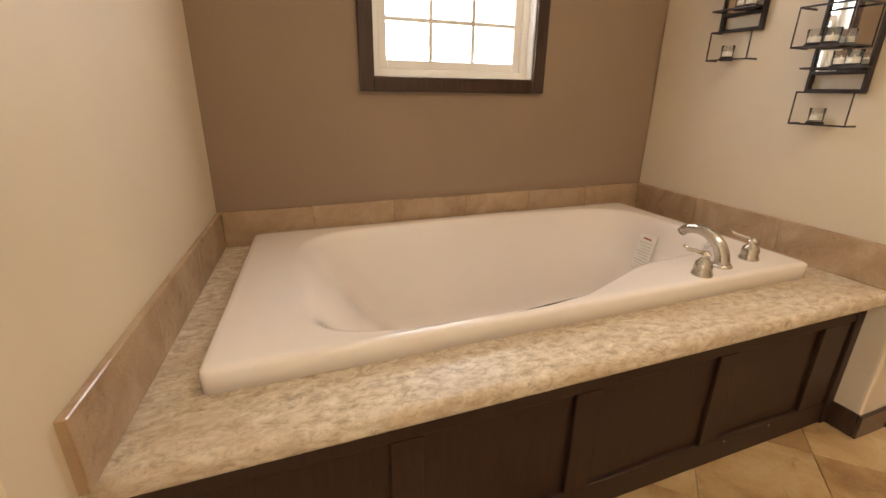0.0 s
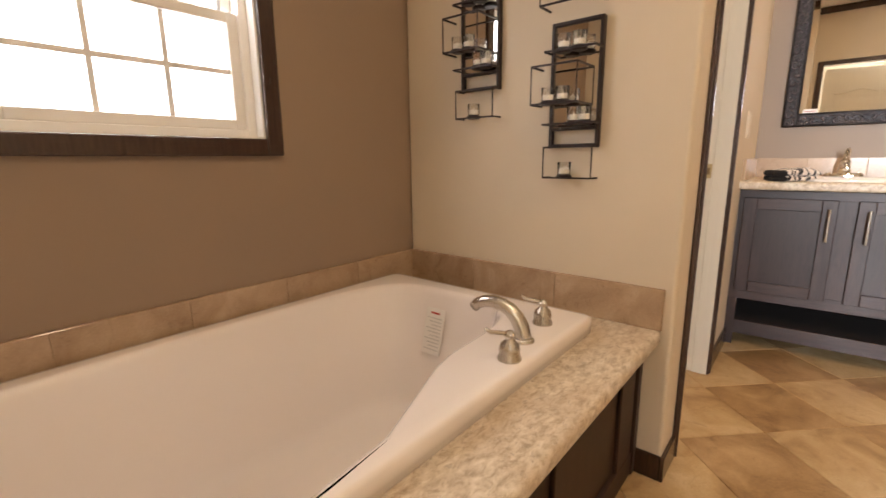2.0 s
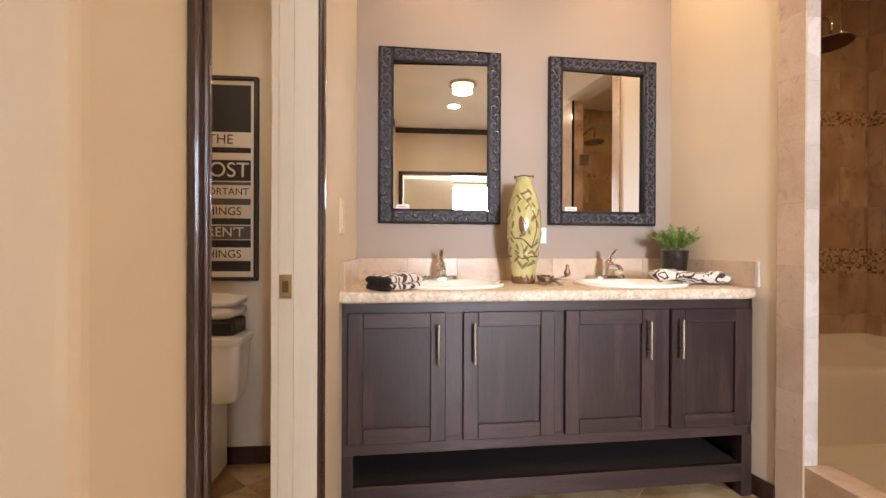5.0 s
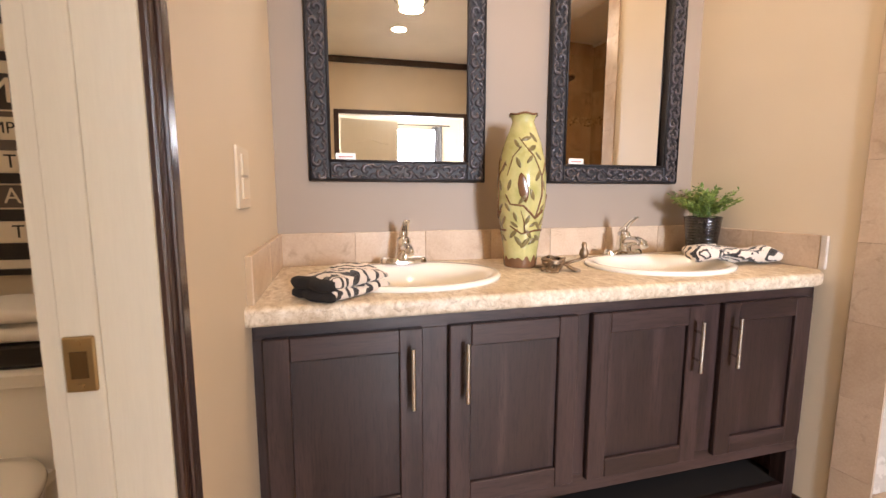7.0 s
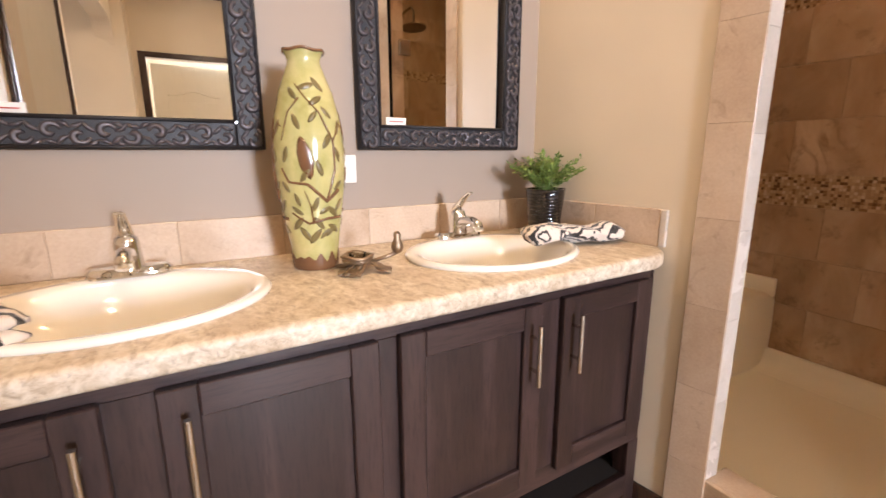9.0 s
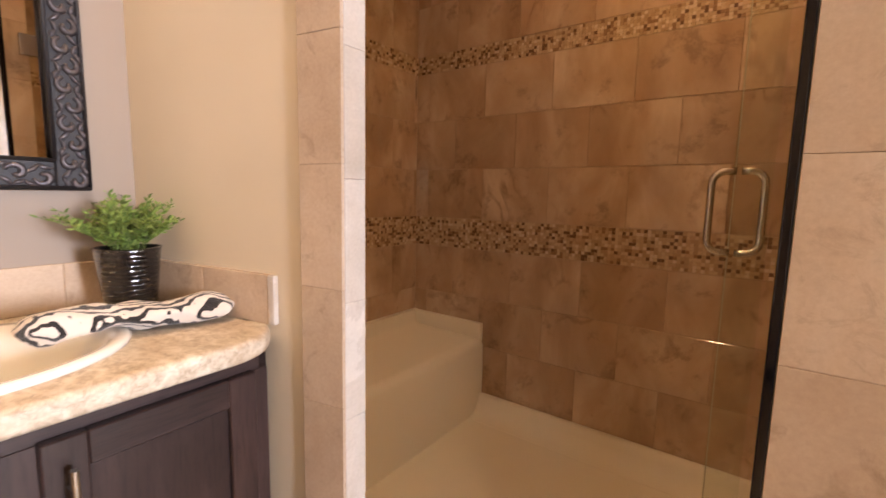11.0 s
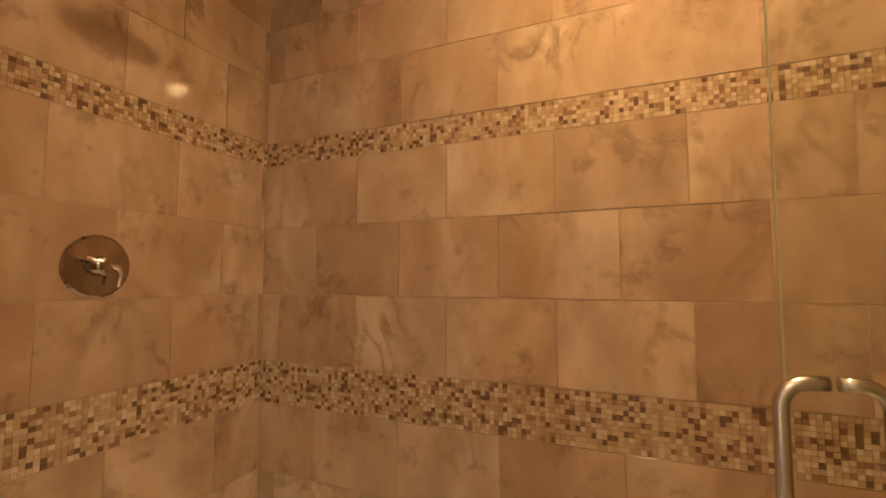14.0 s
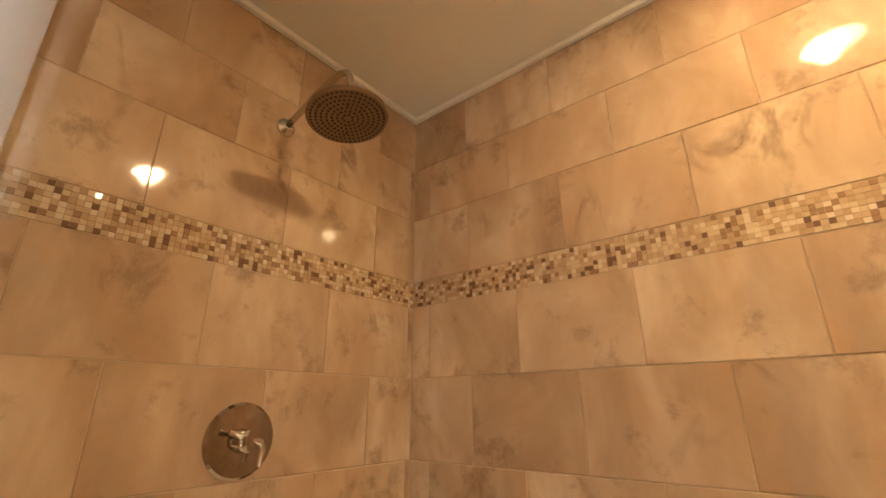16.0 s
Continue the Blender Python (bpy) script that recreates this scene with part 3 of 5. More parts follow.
def tub_inner(inset, z, shelf=1.0):
    ring = rounded(0.985, 1.605, 0.725 - inset, 0.385 - inset * 0.8, 5, z)
    for p in ring:
        t = min(1, max(0, (p.x - 0.85) / 0.50))
        lift = 0.15 * t * t * (3 - 2 * t) * shelf
        if p.y < 1.605:
            p.y += lift * min(1, (1.605 - p.y) / 0.30)
    return ring


tub = thing("bathtub", (0.97, 1.6, ZD), "white acrylic drop-in soaking bathtub set in a tiled deck", "bathtub")
mx, my, hx, hy = (TX0 + TX1) / 2, (TY0 + TY1) / 2, (TX1 - TX0) / 2, (TY1 - TY0) / 2
rings = [rounded(mx, my, hx - 0.05, hy - 0.05, 14, ZD - 0.02), rounded(mx, my, hx, hy, 60, ZD + 0.001), rounded(mx, my, hx, hy, 60, ZD + 0.040), rounded(mx, my, hx - 0.002, hy - 0.002, 56, ZD + 0.0465),
         rounded(mx, my, hx - 0.008, hy - 0.008, 46, ZD + 0.050), rounded(mx, my, hx - 0.022, hy - 0.022, 34, ZD + 0.0505)]


def head(ring, f):
    """Draw the head end of a ring in, for the sloped back rest."""
    for p in ring:
        if p.x < 0.9:
            p.x += (0.9 - p.x) * f
    return ring


for inset, z, f in ((-0.012, ZD + 0.0505, 0.0), (-0.004, ZD + 0.0490, 0.004), (0.002, ZD + 0.0455, 0.010), (0.007, ZD + 0.039, 0.022), (0.011, ZD + 0.029, 0.038), (0.014, ZD + 0.014, 0.056), (0.020, ZD - 0.012, 0.082), (0.030, ZD - 0.06, 0.13)):
    rings.append(head(tub_inner(inset, z), f))
for inset, z, shelf, f, ledge in ((0.045, 0.385, 1.0, 0.19, 0.2), (0.054, 0.335, 0.96, 0.24, 1.0), (0.060, 0.325, 0.95, 0.25, 1.0), (0.073, 0.315, 0.92, 0.27, 1.0), (0.078, 0.30, 0.90, 0.29, 1.0), (0.088, 0.24, 0.80, 0.39, 0.3), (0.10, 0.18, 0.70, 0.47, 0.0)):
    ring = head(tub_inner(inset, z, shelf), f)
    for p in ring:                                          # the arm ledge of the far side falls towards the head end
        side = max(0.0, min(1.0, (p.y - 1.70) / 0.15))
        p.z += 0.06 * ledge * side * max(-1.0, min(0.5, (p.x - 1.0) / 0.6))
    rings.append(ring)
for inset, z, shelf, f in ((0.107, 0.160, 0.66, 0.49), (0.118, 0.143, 0.62, 0.51), (0.133, 0.129, 0.57, 0.53), (0.153, 0.118, 0.52, 0.55), (0.182, 0.111, 0.47, 0.572), (0.22, 0.1075, 0.43, 0.59), (0.26, 0.106, 0.4, 0.605)):
    ring = tub_inner(inset, z, shelf)
    for p in ring:
        if p.x < 0.9:
            p.x += (0.9 - p.x) * f
    rings.append(ring)
for ring in rings:
    for p in ring:                                          # the head end of the rim runs askew with the wall
        f = max(0.0, min(1.0, (0.75 - p.x) / 0.65))
        p.x += f * (0.085 * (p.y - 1.195) / 0.85 - 0.012)
bm = loft(bmesh.new(), rings, open_start=True)
inner = [v for v in bm.verts if v.co.z < ZD + 0.012 and TX0 + 0.06 < v.co.x < TX1 - 0.055 and TY0 + 0.055 < v.co.y < TY1 - 0.055]
for _ in range(10):
    bmesh.ops.smooth_vert(bm, verts=inner, factor=0.5, use_axis_x=True, use_axis_y=True, use_axis_z=True)
shell = part("shell", bm, ACRYLIC, tub, smooth=True)
smooth_by_angle(shell, 80)
red = mat("red_print", (0.45, 0.05, 0.03), 0.5)
grey = mat("grey_print", (0.52, 0.50, 0.47), 0.5)
lean = Matrix.Translation((1.652, 1.725, 0.41)) @ Matrix.Rotation(radians(14.5), 4, "Y")


def leaning(*args):
    bm = B(*args)
    bmesh.ops.transform(bm, matrix=lean, verts=bm.verts)
    return bm


lab = part("warning_label", leaning(-0.0012, -0.042, -0.085, 0.0012, 0.042, 0.080), PLASTIC, tub, "white printed warning label")
part("heading", leaning(-0.002, -0.020, 0.060, -0.0014, 0.020, 0.067), red, lab)
for k in range(10):
    part("line", leaning(-0.002, -0.034, 0.044 - 0.0125 * k, -0.0014, 0.034 - 0.010 * (k % 3), 0.047 - 0.0125 * k), grey, lab)

filler = thing("tub_faucet", (1.51, 1.275, ZD + 0.05), "brushed nickel arched tub spout on the tub rim", "faucet")
pts = [Vector((1.482 - 0.16 * r, 1.266 + 0.97 * r, ZD + z)) for r, z in ((0, 0.05), (0.001, 0.066), (0.006, 0.088), (0.018, 0.110), (0.036, 0.128), (0.060, 0.140), (0.086, 0.145), (0.112, 0.142), (0.132, 0.133), (0.144, 0.120))]
part("spout", tube(bmesh.new(), pts, [0.0225 - 0.0009 * k for k in range(len(pts))], 16), NICKEL, filler, smooth=True)
part("collar", lathe(bmesh.new(), [(0.029, 0), (0.029, 0.006), (0.0235, 0.012)], 24, (1.482, 1.266, ZD + 0.049)), NICKEL, filler, smooth=True)


def tub_handle(x, y, turn):
    h = thing("tub_valve_handle", (x, y, ZD + 0.05), "brushed nickel bell-shaped tub valve with lever", "faucet handle", "tub valve handles")
    z = ZD + 0.049
    bell = [(0.032, 0), (0.033, 0.006), (0.027, 0.018), (0.029, 0.03), (0.025, 0.045), (0.014, 0.055), (0.012, 0.063), (0.016, 0.07), (0.009, 0.08), (0.0005, 0.083)]
    smooth_by_angle(part("bell", lathe(bmesh.new(), [(r * 0.88, h * 0.9) for r, h in bell], 24, (x, y, z)), NICKEL, h), 60)
    d = Vector((math.cos(turn), math.sin(turn), 0))
    p = Vector((x, y, z + 0.064))
    part("lever", tube(bmesh.new(), [p, p + d * 0.02 + Vector((0, 0, 0.006)), p + d * 0.05 + Vector((0, 0, 0.012)), p + d * 0.062 + Vector((0, 0, 0.022))], [0.006, 0.005, 0.0055, 0.004], 10), NICKEL, h, smooth=True)


tub_handle(1.368, 1.238, 2.6)
tub_handle(1.625, 1.285, 2.2)

# ---- candle sconces on the alcove wall ----
WAX = mat("white_candle_wax", (0.82, 0.78, 0.70), 0.5)


def sconce(y, z, group):
    """Iron wall sconce: a framed mirror with wire boxes that stand out from it, and glass cups."""
    th = thing("candle_sconce", (XA, y, z), "black iron wall candle holder with mirror and glass cups", "candle holder", group)
    x = XA - 0.016
    hw, h = 0.082, 0.375
    for a, b, c, d in ((-hw, -hw + 0.011, 0, h), (hw - 0.011, hw, 0, h), (-hw + 0.011, hw - 0.011, 0, 0.010), (-hw + 0.011, hw - 0.011, h - 0.012, h), (-hw + 0.011, hw - 0.011, 0.052, 0.062)):
        part("frame_bar", B(x - 0.010, y + a, z + c, x + 0.012, y + b, z + d, bevel=0.002, seg=1), IRON, th)
    part("mirror", B(x - 0.002, y - hw + 0.009, z + 0.058, x + 0.002, y + hw - 0.009, z + h - 0.008), MIRROR, th)
    # start along the wall, height, width, height of box, depth, cups along the wall
    boxes = ((-0.077, -0.096, 0.160, 0.096, 0.040, (0.098,)), (-0.030, 0.132, 0.150, 0.113, 0.066, (0.055, 0.103)), (-0.078, 0.417, 0.178, 0.105, 0.060, (0.012,)), (-0.050, 0.545, 0.16, 0.11, 0.085, (0.05, 0.10)))
    r = 0.0027
    for dy, dz, w, hh, depth, cups in boxes:
        ya, yb, za, zb = y + dy, y + dy + w, z + dz, z + dz + hh
        x0, x1 = XA - 0.004, XA - 0.016 - depth
        for yy in (ya, yb):
            part("wire", B(x1 - 0.0016, yy - 0.0016, za - r, x1 + 0.0016, yy + 0.0016, zb + r), IRON, th)
        for yy, zz in ((ya, za), (yb, za), (ya, zb), (yb, zb)):
            part("wire", B(x1 + r, yy - r, zz - r, x0, yy + r, zz + r), IRON, th)
        for zz in (za, zb):
            part("wire", B(x1 - r, ya + r, zz - r, x1 + r, yb - r, zz + r), IRON, th)
        for u in cups:
            votive(th, x1 + 0.026, ya + u, za + r)
    for dz, u in ((0.070, (-0.045, -0.012)), (0.285, (-0.02, 0.03))):
        part("wire", B(XA - 0.075, y - hw, z + dz - r, XA - 0.075 + 2 * r, y + hw, z + dz + r), IRON, th)
        for yy in (-hw, hw - 2 * r):
            part("wire", B(XA - 0.070, y + yy, z + dz - r, XA - 0.024, y + yy + 2 * r, z + dz + r), IRON, th)
        for k in u:
            votive(th, XA - 0.050, y + k, z + dz)
    return th


def votive(th, cx, cy, z):
    part("cup_base", lathe(bmesh.new(), [(0.019, -0.006), (0.0245, -0.003), (0.0245, 0.004), (0.0215, 0.0065)], 20, (cx, cy, z)), IRON, th)
    cup = part("glass_cup", lathe(bmesh.new(), [(0.0195, 0.0), (0.0215, 0.040), (0.0203, 0.040), (0.0183, 0.003)], 20, (cx, cy, z + 0.0070)), CUP, th, "frosted glass votive cup", True)
    cup.visible_shadow = False
    part("candle", lathe(bmesh.new(), [(0.016, 0.0), (0.016, 0.014), (0.002, 0.015), (0.0012, 0.021)], 16, (cx, cy, z + 0.0105)), WAX, th, "short white candle")


sconce(1.338, 1.048, "sconces beside the tub")
sconce(1.697, 1.255, "sconces beside the tub")

# ---- vanity ----
before = set(bpy.data.objects)
CT, YV0, YV1 = 0.890, YR + 0.012, YD + 0.012                # counter top height, ends
XC, XF, XDF = 3.268, 3.335, 3.318                           # counter front, cabinet face, door face
van = thing("vanity_cabinet", (3.58, 0.15, 0), "grey-brown stained oak double vanity with an open toe shelf", "vanity")
bm = bmesh.new()
box(bm, XF + 0.02, YV0 + 0.045, 0.275, XV, YV1 - 0.002, 0.73)
part("body", bm, GREY_WOOD, van)
part("side_panel", B(XF, YV0 + 0.034, 0.0, XV, YV0 + 0.052, CT - 0.045, bevel=0.001, seg=1), GREY_WOOD, van)
part("side_panel", B(XF, YV1 - 0.020, 0.0, XV, YV1 - 0.002, CT - 0.045, bevel=0.001, seg=1), GREY_WOOD, van)
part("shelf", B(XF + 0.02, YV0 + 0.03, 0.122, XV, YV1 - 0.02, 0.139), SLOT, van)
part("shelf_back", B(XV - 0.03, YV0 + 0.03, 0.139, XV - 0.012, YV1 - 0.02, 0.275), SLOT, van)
part("top_rail", B(XF, YV0 + 0.034, 0.800, XF + 0.02, YV1 - 0.002, CT - 0.045, bevel=0.001, seg=1), GREY_WOOD_H, van)
part("middle_rail", B(XF, YV0 + 0.034, 0.262, XF + 0.02, YV1 - 0.002, 0.322, bevel=0.001, seg=1), GREY_WOOD_H, van)
part("bottom_rail", B(XF, YV0 + 0.05, 0.065, XF + 0.02, YV1 - 0.05, 0.140, bevel=0.001, seg=1), GREY_WOOD_H, van)
for y0, y1 in ((YV0 + 0.032, YV0 + 0.080), (YV1 - 0.055, YV1 - 0.001)):
    part("leg", B(XF - 0.001, y0, 0.0, XF + 0.05, y1, 0.262, bevel=0.001, seg=1), GREY_WOOD, van)
    part("stile", B(XF - 0.0005, y0, 0.322, XF + 0.02, y1, 0.800, bevel=0.001, seg=1), GREY_WOOD, van)
for y in (0.597, 0.172, -0.265):
    part("stile", B(XF - 0.0005, y - 0.05, 0.322, XF + 0.02, y + 0.05, 0.800, bevel=0.001, seg=1), GREY_WOOD, van)


def cabinet_door(y0, y1, z0, z1, hy):
    d = part("door", B(XDF + 0.008, y0 + 0.052, z0 + 0.052, XF - 0.001, y1 - 0.052, z1 - 0.052), GREY_WOOD, van)
    s = 0.058
    for a, b, c, e, material in ((y0, y0 + s, z0, z1, GREY_WOOD), (y1 - s, y1, z0, z1, GREY_WOOD), (y0 + s, y1 - s, z0, z0 + s, GREY_WOOD_H), (y0 + s, y1 - s, z1 - s, z1, GREY_WOOD_H)):
        part("door_rail" if material is GREY_WOOD_H else "door_stile", B(XDF - 0.004, a, c, XF - 0.001, b, e, bevel=0.0025, seg=1), material, d)
    bm = bmesh.new()
    tube(bm, [(XDF - 0.034, hy, z1 - 0.195), (XDF - 0.034, hy, z1 - 0.040)], 0.006, 12)
    for z in (z1 - 0.160, z1 - 0.075):
        tube(bm, [(XDF - 0.004, hy, z), (XDF - 0.034, hy, z)], 0.0045, 8)
    smooth_by_angle(part("handle", bm, NICKEL, d, "brushed nickel bar handle"), 40)


cabinet_door(0.632, 1.002, 0.310, 0.805, 0.662)
cabinet_door(0.195, 0.562, 0.310, 0.805, 0.523)
cabinet_door(-0.232, 0.150, 0.310, 0.805, -0.197)
cabinet_door(-0.652, -0.306, 0.310, 0.805, -0.336)

SINKS = ((3.535, 0.605), (3.535, -0.245))
top = thing("vanity_countertop", (3.5, 0.15, CT - 0.04), "granite-look laminate countertop with rounded front edge", "countertop")
XN = XC + 0.032
nose = [(XN, CT - 0.042), (XN, CT), (XC + 0.012, CT)] + [(XC + 0.012 - 0.012 * math.sin(a), CT - 0.012 + 0.012 * math.cos(a)) for a in (0.4, 0.8, 1.2, 1.57)]
nose += [(XC, CT - 0.030)] + [(XC + 0.012 - 0.012 * math.cos(a), CT - 0.030 - 0.012 * math.sin(a)) for a in (0.4, 0.8, 1.2, 1.57)]
RC = 0.135                                                  # rounded corner at the shower end
bend = [math.radians(90 * k / 10) for k in range(11)]


def outline(inset):
    """The counter's front line, from the door wall round the corner to the shower wall, moved in by inset."""
    r = RC - inset
    cx, cy = XC + RC, YV0 + RC + 0.004
    return [(XC + inset, YV1)] + [(cx - r * math.cos(a), cy - r * math.sin(a)) for a in bend]


rows = [[] for _ in outline(0)]
for dx, z in nose:
    for row, (x, y) in zip(rows, outline(dx - XC)):
        row.append(Vector((x, y, z)))
smooth_by_angle(part("front_edge", loft(bmesh.new(), rows), LAMINATE, top, "rounded laminate front edge"))
plan = outline(XN - XC) + [(XV, YV0 + 0.036), (XV, YV1)]
bm = loft(bmesh.new(), [[Vector((x, y, z)) for x, y in plan] for z in (CT - 0.042, CT)])
slab = part("slab", bm, LAMINATE, top)
smooth_by_angle(slab)


def ellipse(cx, cy, rx, ry, z, n=48):
    return [Vector((cx + rx * math.cos(2 * math.pi * k / n), cy + ry * math.sin(2 * math.pi * k / n), z)) for k in range(n)]


# sink cut-outs are pressed through the slab with a mesh boolean at build time
for cx, cy in SINKS:
    cutter = part("cutter", loft(bmesh.new(), [ellipse(cx, cy, 0.185, 0.230, CT - 0.1), ellipse(cx, cy, 0.185, 0.230, CT + 0.1)]), LAMINATE)
    mod = slab.modifiers.new("hole", "BOOLEAN")
    mod.operation, mod.object, mod.solver = "DIFFERENCE", cutter, "EXACT"
    dg = bpy.context.evaluated_depsgraph_get()
    cut = bpy.data.meshes.new_from_object(slab.evaluated_get(dg))
    slab.modifiers.clear()
    slab.data = cut
    bpy.data.objects.remove(cutter)

splash("splash_vanity_back", XV - 0.012, YV0 + 0.012, XV, YV1 - 0.012, CT, 1.0, 0.245, "y", "beige tile splash behind the vanity counter", DAYLIT_TILE)
LATER = []
LATER.append(("splash_vanity_start", XC + 0.0, YD - 0.012, XV - 0.05, YD, CT, 1.0, 0.26, "x", "beige tile splash at the counter's end", DAYLIT_TILE))


def sink(cx, cy):
    th = thing("sink", (cx, cy, CT), "white oval drop-in porcelain sink set in the counter", "sink", "vanity sinks")
    rings = [ellipse(cx, cy, 0.175, 0.22, CT - 0.02), ellipse(cx, cy, 0.205, 0.255, CT + 0.001), ellipse(cx, cy, 0.207, 0.257, CT + 0.008), ellipse(cx, cy, 0.20, 0.25, CT + 0.014), ellipse(cx - 0.006, cy, 0.182, 0.230, CT + 0.013),
             ellipse(cx - 0.010, cy, 0.168, 0.216, CT + 0.002), ellipse(cx - 0.012, cy, 0.155, 0.203, CT - 0.03), ellipse(cx - 0.012, cy, 0.13, 0.175, CT - 0.09), ellipse(cx - 0.01, cy, 0.08, 0.11, CT - 0.125), ellipse(cx, cy, 0.022, 0.022, CT - 0.135)]
    part("basin", loft(bmesh.new(), rings, open_start=True), CERAMIC, th, smooth=True)
    part("drain", lathe(bmesh.new(), [(0.021, 0), (0.021, 0.003), (0.012, 0.001)], 20, (cx, cy, CT - 0.1348)), CHROME, th)
    fx = cx + 0.185
    z = CT + 0.013
    f = thing("faucet", (fx, cy, z), "chrome single-lever faucet behind the sink", "faucet", "vanity faucets")
    bm = bmesh.new()
    loft(bm, [rounded(fx, cy, 0.026, 0.080, 3, z, 40), rounded(fx, cy, 0.026, 0.080, 3, z + 0.012, 40), rounded(fx, cy, 0.020, 0.072, 3, z + 0.020, 40)])
    smooth_by_angle(part("base_plate", bm, CHROME, f))
    smooth_by_angle(part("body", lathe(bmesh.new(), [(0.030, 0), (0.0275, 0.012), (0.0250, 0.040), (0.0245, 0.056), (0.021, 0.068), (0.010, 0.075), (0.001, 0.0765)], 28, (fx, cy, z + 0.016)), CHROME, f), 50)
    part("spout", tube(bmesh.new(), [(fx - 0.008, cy, z + 0.040), (fx - 0.040, cy, z + 0.056), (fx - 0.080, cy, z + 0.060), (fx - 0.108, cy, z + 0.052), (fx - 0.116, cy, z + 0.038)], [0.019, 0.018, 0.0155, 0.014, 0.0125], 16), CHROME, f, smooth=True)
    rows = []
    for dx, dz, hw, hh in ((0.018, 0.076, 0.017, 0.010), (0.004, 0.092, 0.0165, 0.010), (-0.016, 0.112, 0.014, 0.007), (-0.040, 0.131, 0.012, 0.0045), (-0.062, 0.143, 0.0115, 0.0035), (-0.070, 0.145, 0.007, 0.002)):
        rows.append([Vector((fx + dx + 0.6 * hh * math.sin(a), cy + hw * math.cos(a), z + dz + hh * math.sin(a))) for a in [2 * math.pi * k / 14 for k in range(14)]])
    part("lever", loft(bmesh.new(), rows), CHROME, f, smooth=True)


for c in SINKS:
    sink(*c)

# ---- framed mirrors ----
PEWTER = brushed("dark_pewter_frame", (0.013, 0.0105, 0.012), 0.5)
bsdf(PEWTER).inputs["Metallic"].default_value = 0.2
# Lighter copy of the pewter: the relief's highlights are put into its colour.
PEWTER_HI = brushed("highlit_pewter_relief", (0.085, 0.075, 0.082), 0.38)
bsdf(PEWTER_HI).inputs["Metallic"].default_value = 0.5


def framed_mirror(yc, w, z0, z1, turn):
    th = thing("wall_mirror", (XV, yc, z0), "wall mirror in a dark pewter frame with scroll relief", "mirror", "vanity mirrors")
    f = 0.068
    ya, yb = yc - w / 2, yc + w / 2
    x0, x1 = XV - 0.022, XV - 0.001
    square = Matrix.Translation((XV - 0.0105, yc, 0)) @ Matrix.Rotation(radians(turn), 4, "Z") @ Matrix.Translation((-XV + 0.0105, -yc, 0))

    def trued(*args):
        """A box on the glass, which sits a little turned in its frame."""
        bm = B(*args)
        bmesh.ops.transform(bm, matrix=square, verts=bm.verts)
        return bm

    part("glass", trued(XV - 0.0125, ya + f - 0.004, z0 + f - 0.004, XV - 0.0105, yb - f + 0.004, z1 - f + 0.004), MIRROR, th, "clear mirror glass")
    for k, (a, b, c, d) in enumerate(((ya, ya + f, z0, z1), (yb - f, yb, z0, z1), (ya + f, yb - f, z0, z0 + f), (ya + f, yb - f, z1 - f, z1))):
        bar = part("frame_bar", B(x0, a, c, x1, b, d, bevel=0.004), PEWTER, th)
        bm = bmesh.new()
        vert = k < 2
        length = (d - c) if vert else (b - a)
        n = 2 * round(length / 0.088)
        unit = length / n
        e1 = Vector((0, 0, 1)) if vert else Vector((0, 1, 0))
        e2 = Vector((0, 1, 0)) if vert else Vector((0, 0, 1))
        for j in range(n):
            u = (j + 0.5) * unit
            o = Vector((x0 - 0.001, (a + b) / 2, c + u)) if vert else Vector((x0 - 0.001, a + u, (c + d) / 2))
            s = 1 if j % 2 else -1
            flip = 1 if j < n / 2 else -1
            curl = []
            for q in range(15):
                t = q / 14
                ang = s * (0.2 + t * 5.4)
                rr = 0.0185 * (1 - 0.76 * t)
                curl.append(o + flip * e1 * (rr * math.cos(ang)) + e2 * (rr * math.sin(ang) + s * 0.005))
            tube(bm, curl, [0.0042 + 0.0036 * math.sin(3.1 * q / 14) for q in range(15)], 6)
            for du, dv, turn, size in ((0.020, -0.015, 0.7, 0.017), (-0.004, -0.020, -0.35, 0.014), (0.022, 0.017, -0.5, 0.013)):
                mid = o + flip * e1 * du + e2 * (s * dv)
                way = flip * e1 * math.cos(turn) + e2 * (s * math.sin(turn))
                side = flip * e1 * -math.sin(turn) + e2 * (s * math.cos(turn))
                leaf = [mid + way * size * (q / 3 - 1) + side * 0.004 * math.cos(1.5 * (q / 3 - 1)) for q in range(7)]
                tube(bm, leaf, [0.0012, 0.0036, 0.0052, 0.0056, 0.0048, 0.0032, 0.001], 6)
        part("scrollwork", bm, PEWTER_HI, bar, smooth=True)
    r = 0.0045
    for (p, q) in (((ya + f, z0 + f), (yb - f, z0 + f)), ((ya + f, z1 - f), (yb - f, z1 - f)), ((ya + f, z0 + f), (ya + f, z1 - f)), ((yb - f, z0 + f), (yb - f, z1 - f)),
                   ((ya + 0.006, z0 + 0.006), (yb - 0.006, z0 + 0.006)), ((ya + 0.006, z1 - 0.006), (yb - 0.006, z1 - 0.006)), ((ya + 0.006, z0 + 0.006), (ya + 0.006, z1 - 0.006)), ((yb - 0.006, z0 + 0.006), (yb - 0.006, z1 - 0.006))):
        part("bead", tube(bmesh.new(), [(x0 - 0.001, *p), (x0 - 0.001, *q)], r, 8), PEWTER, th, smooth=True)
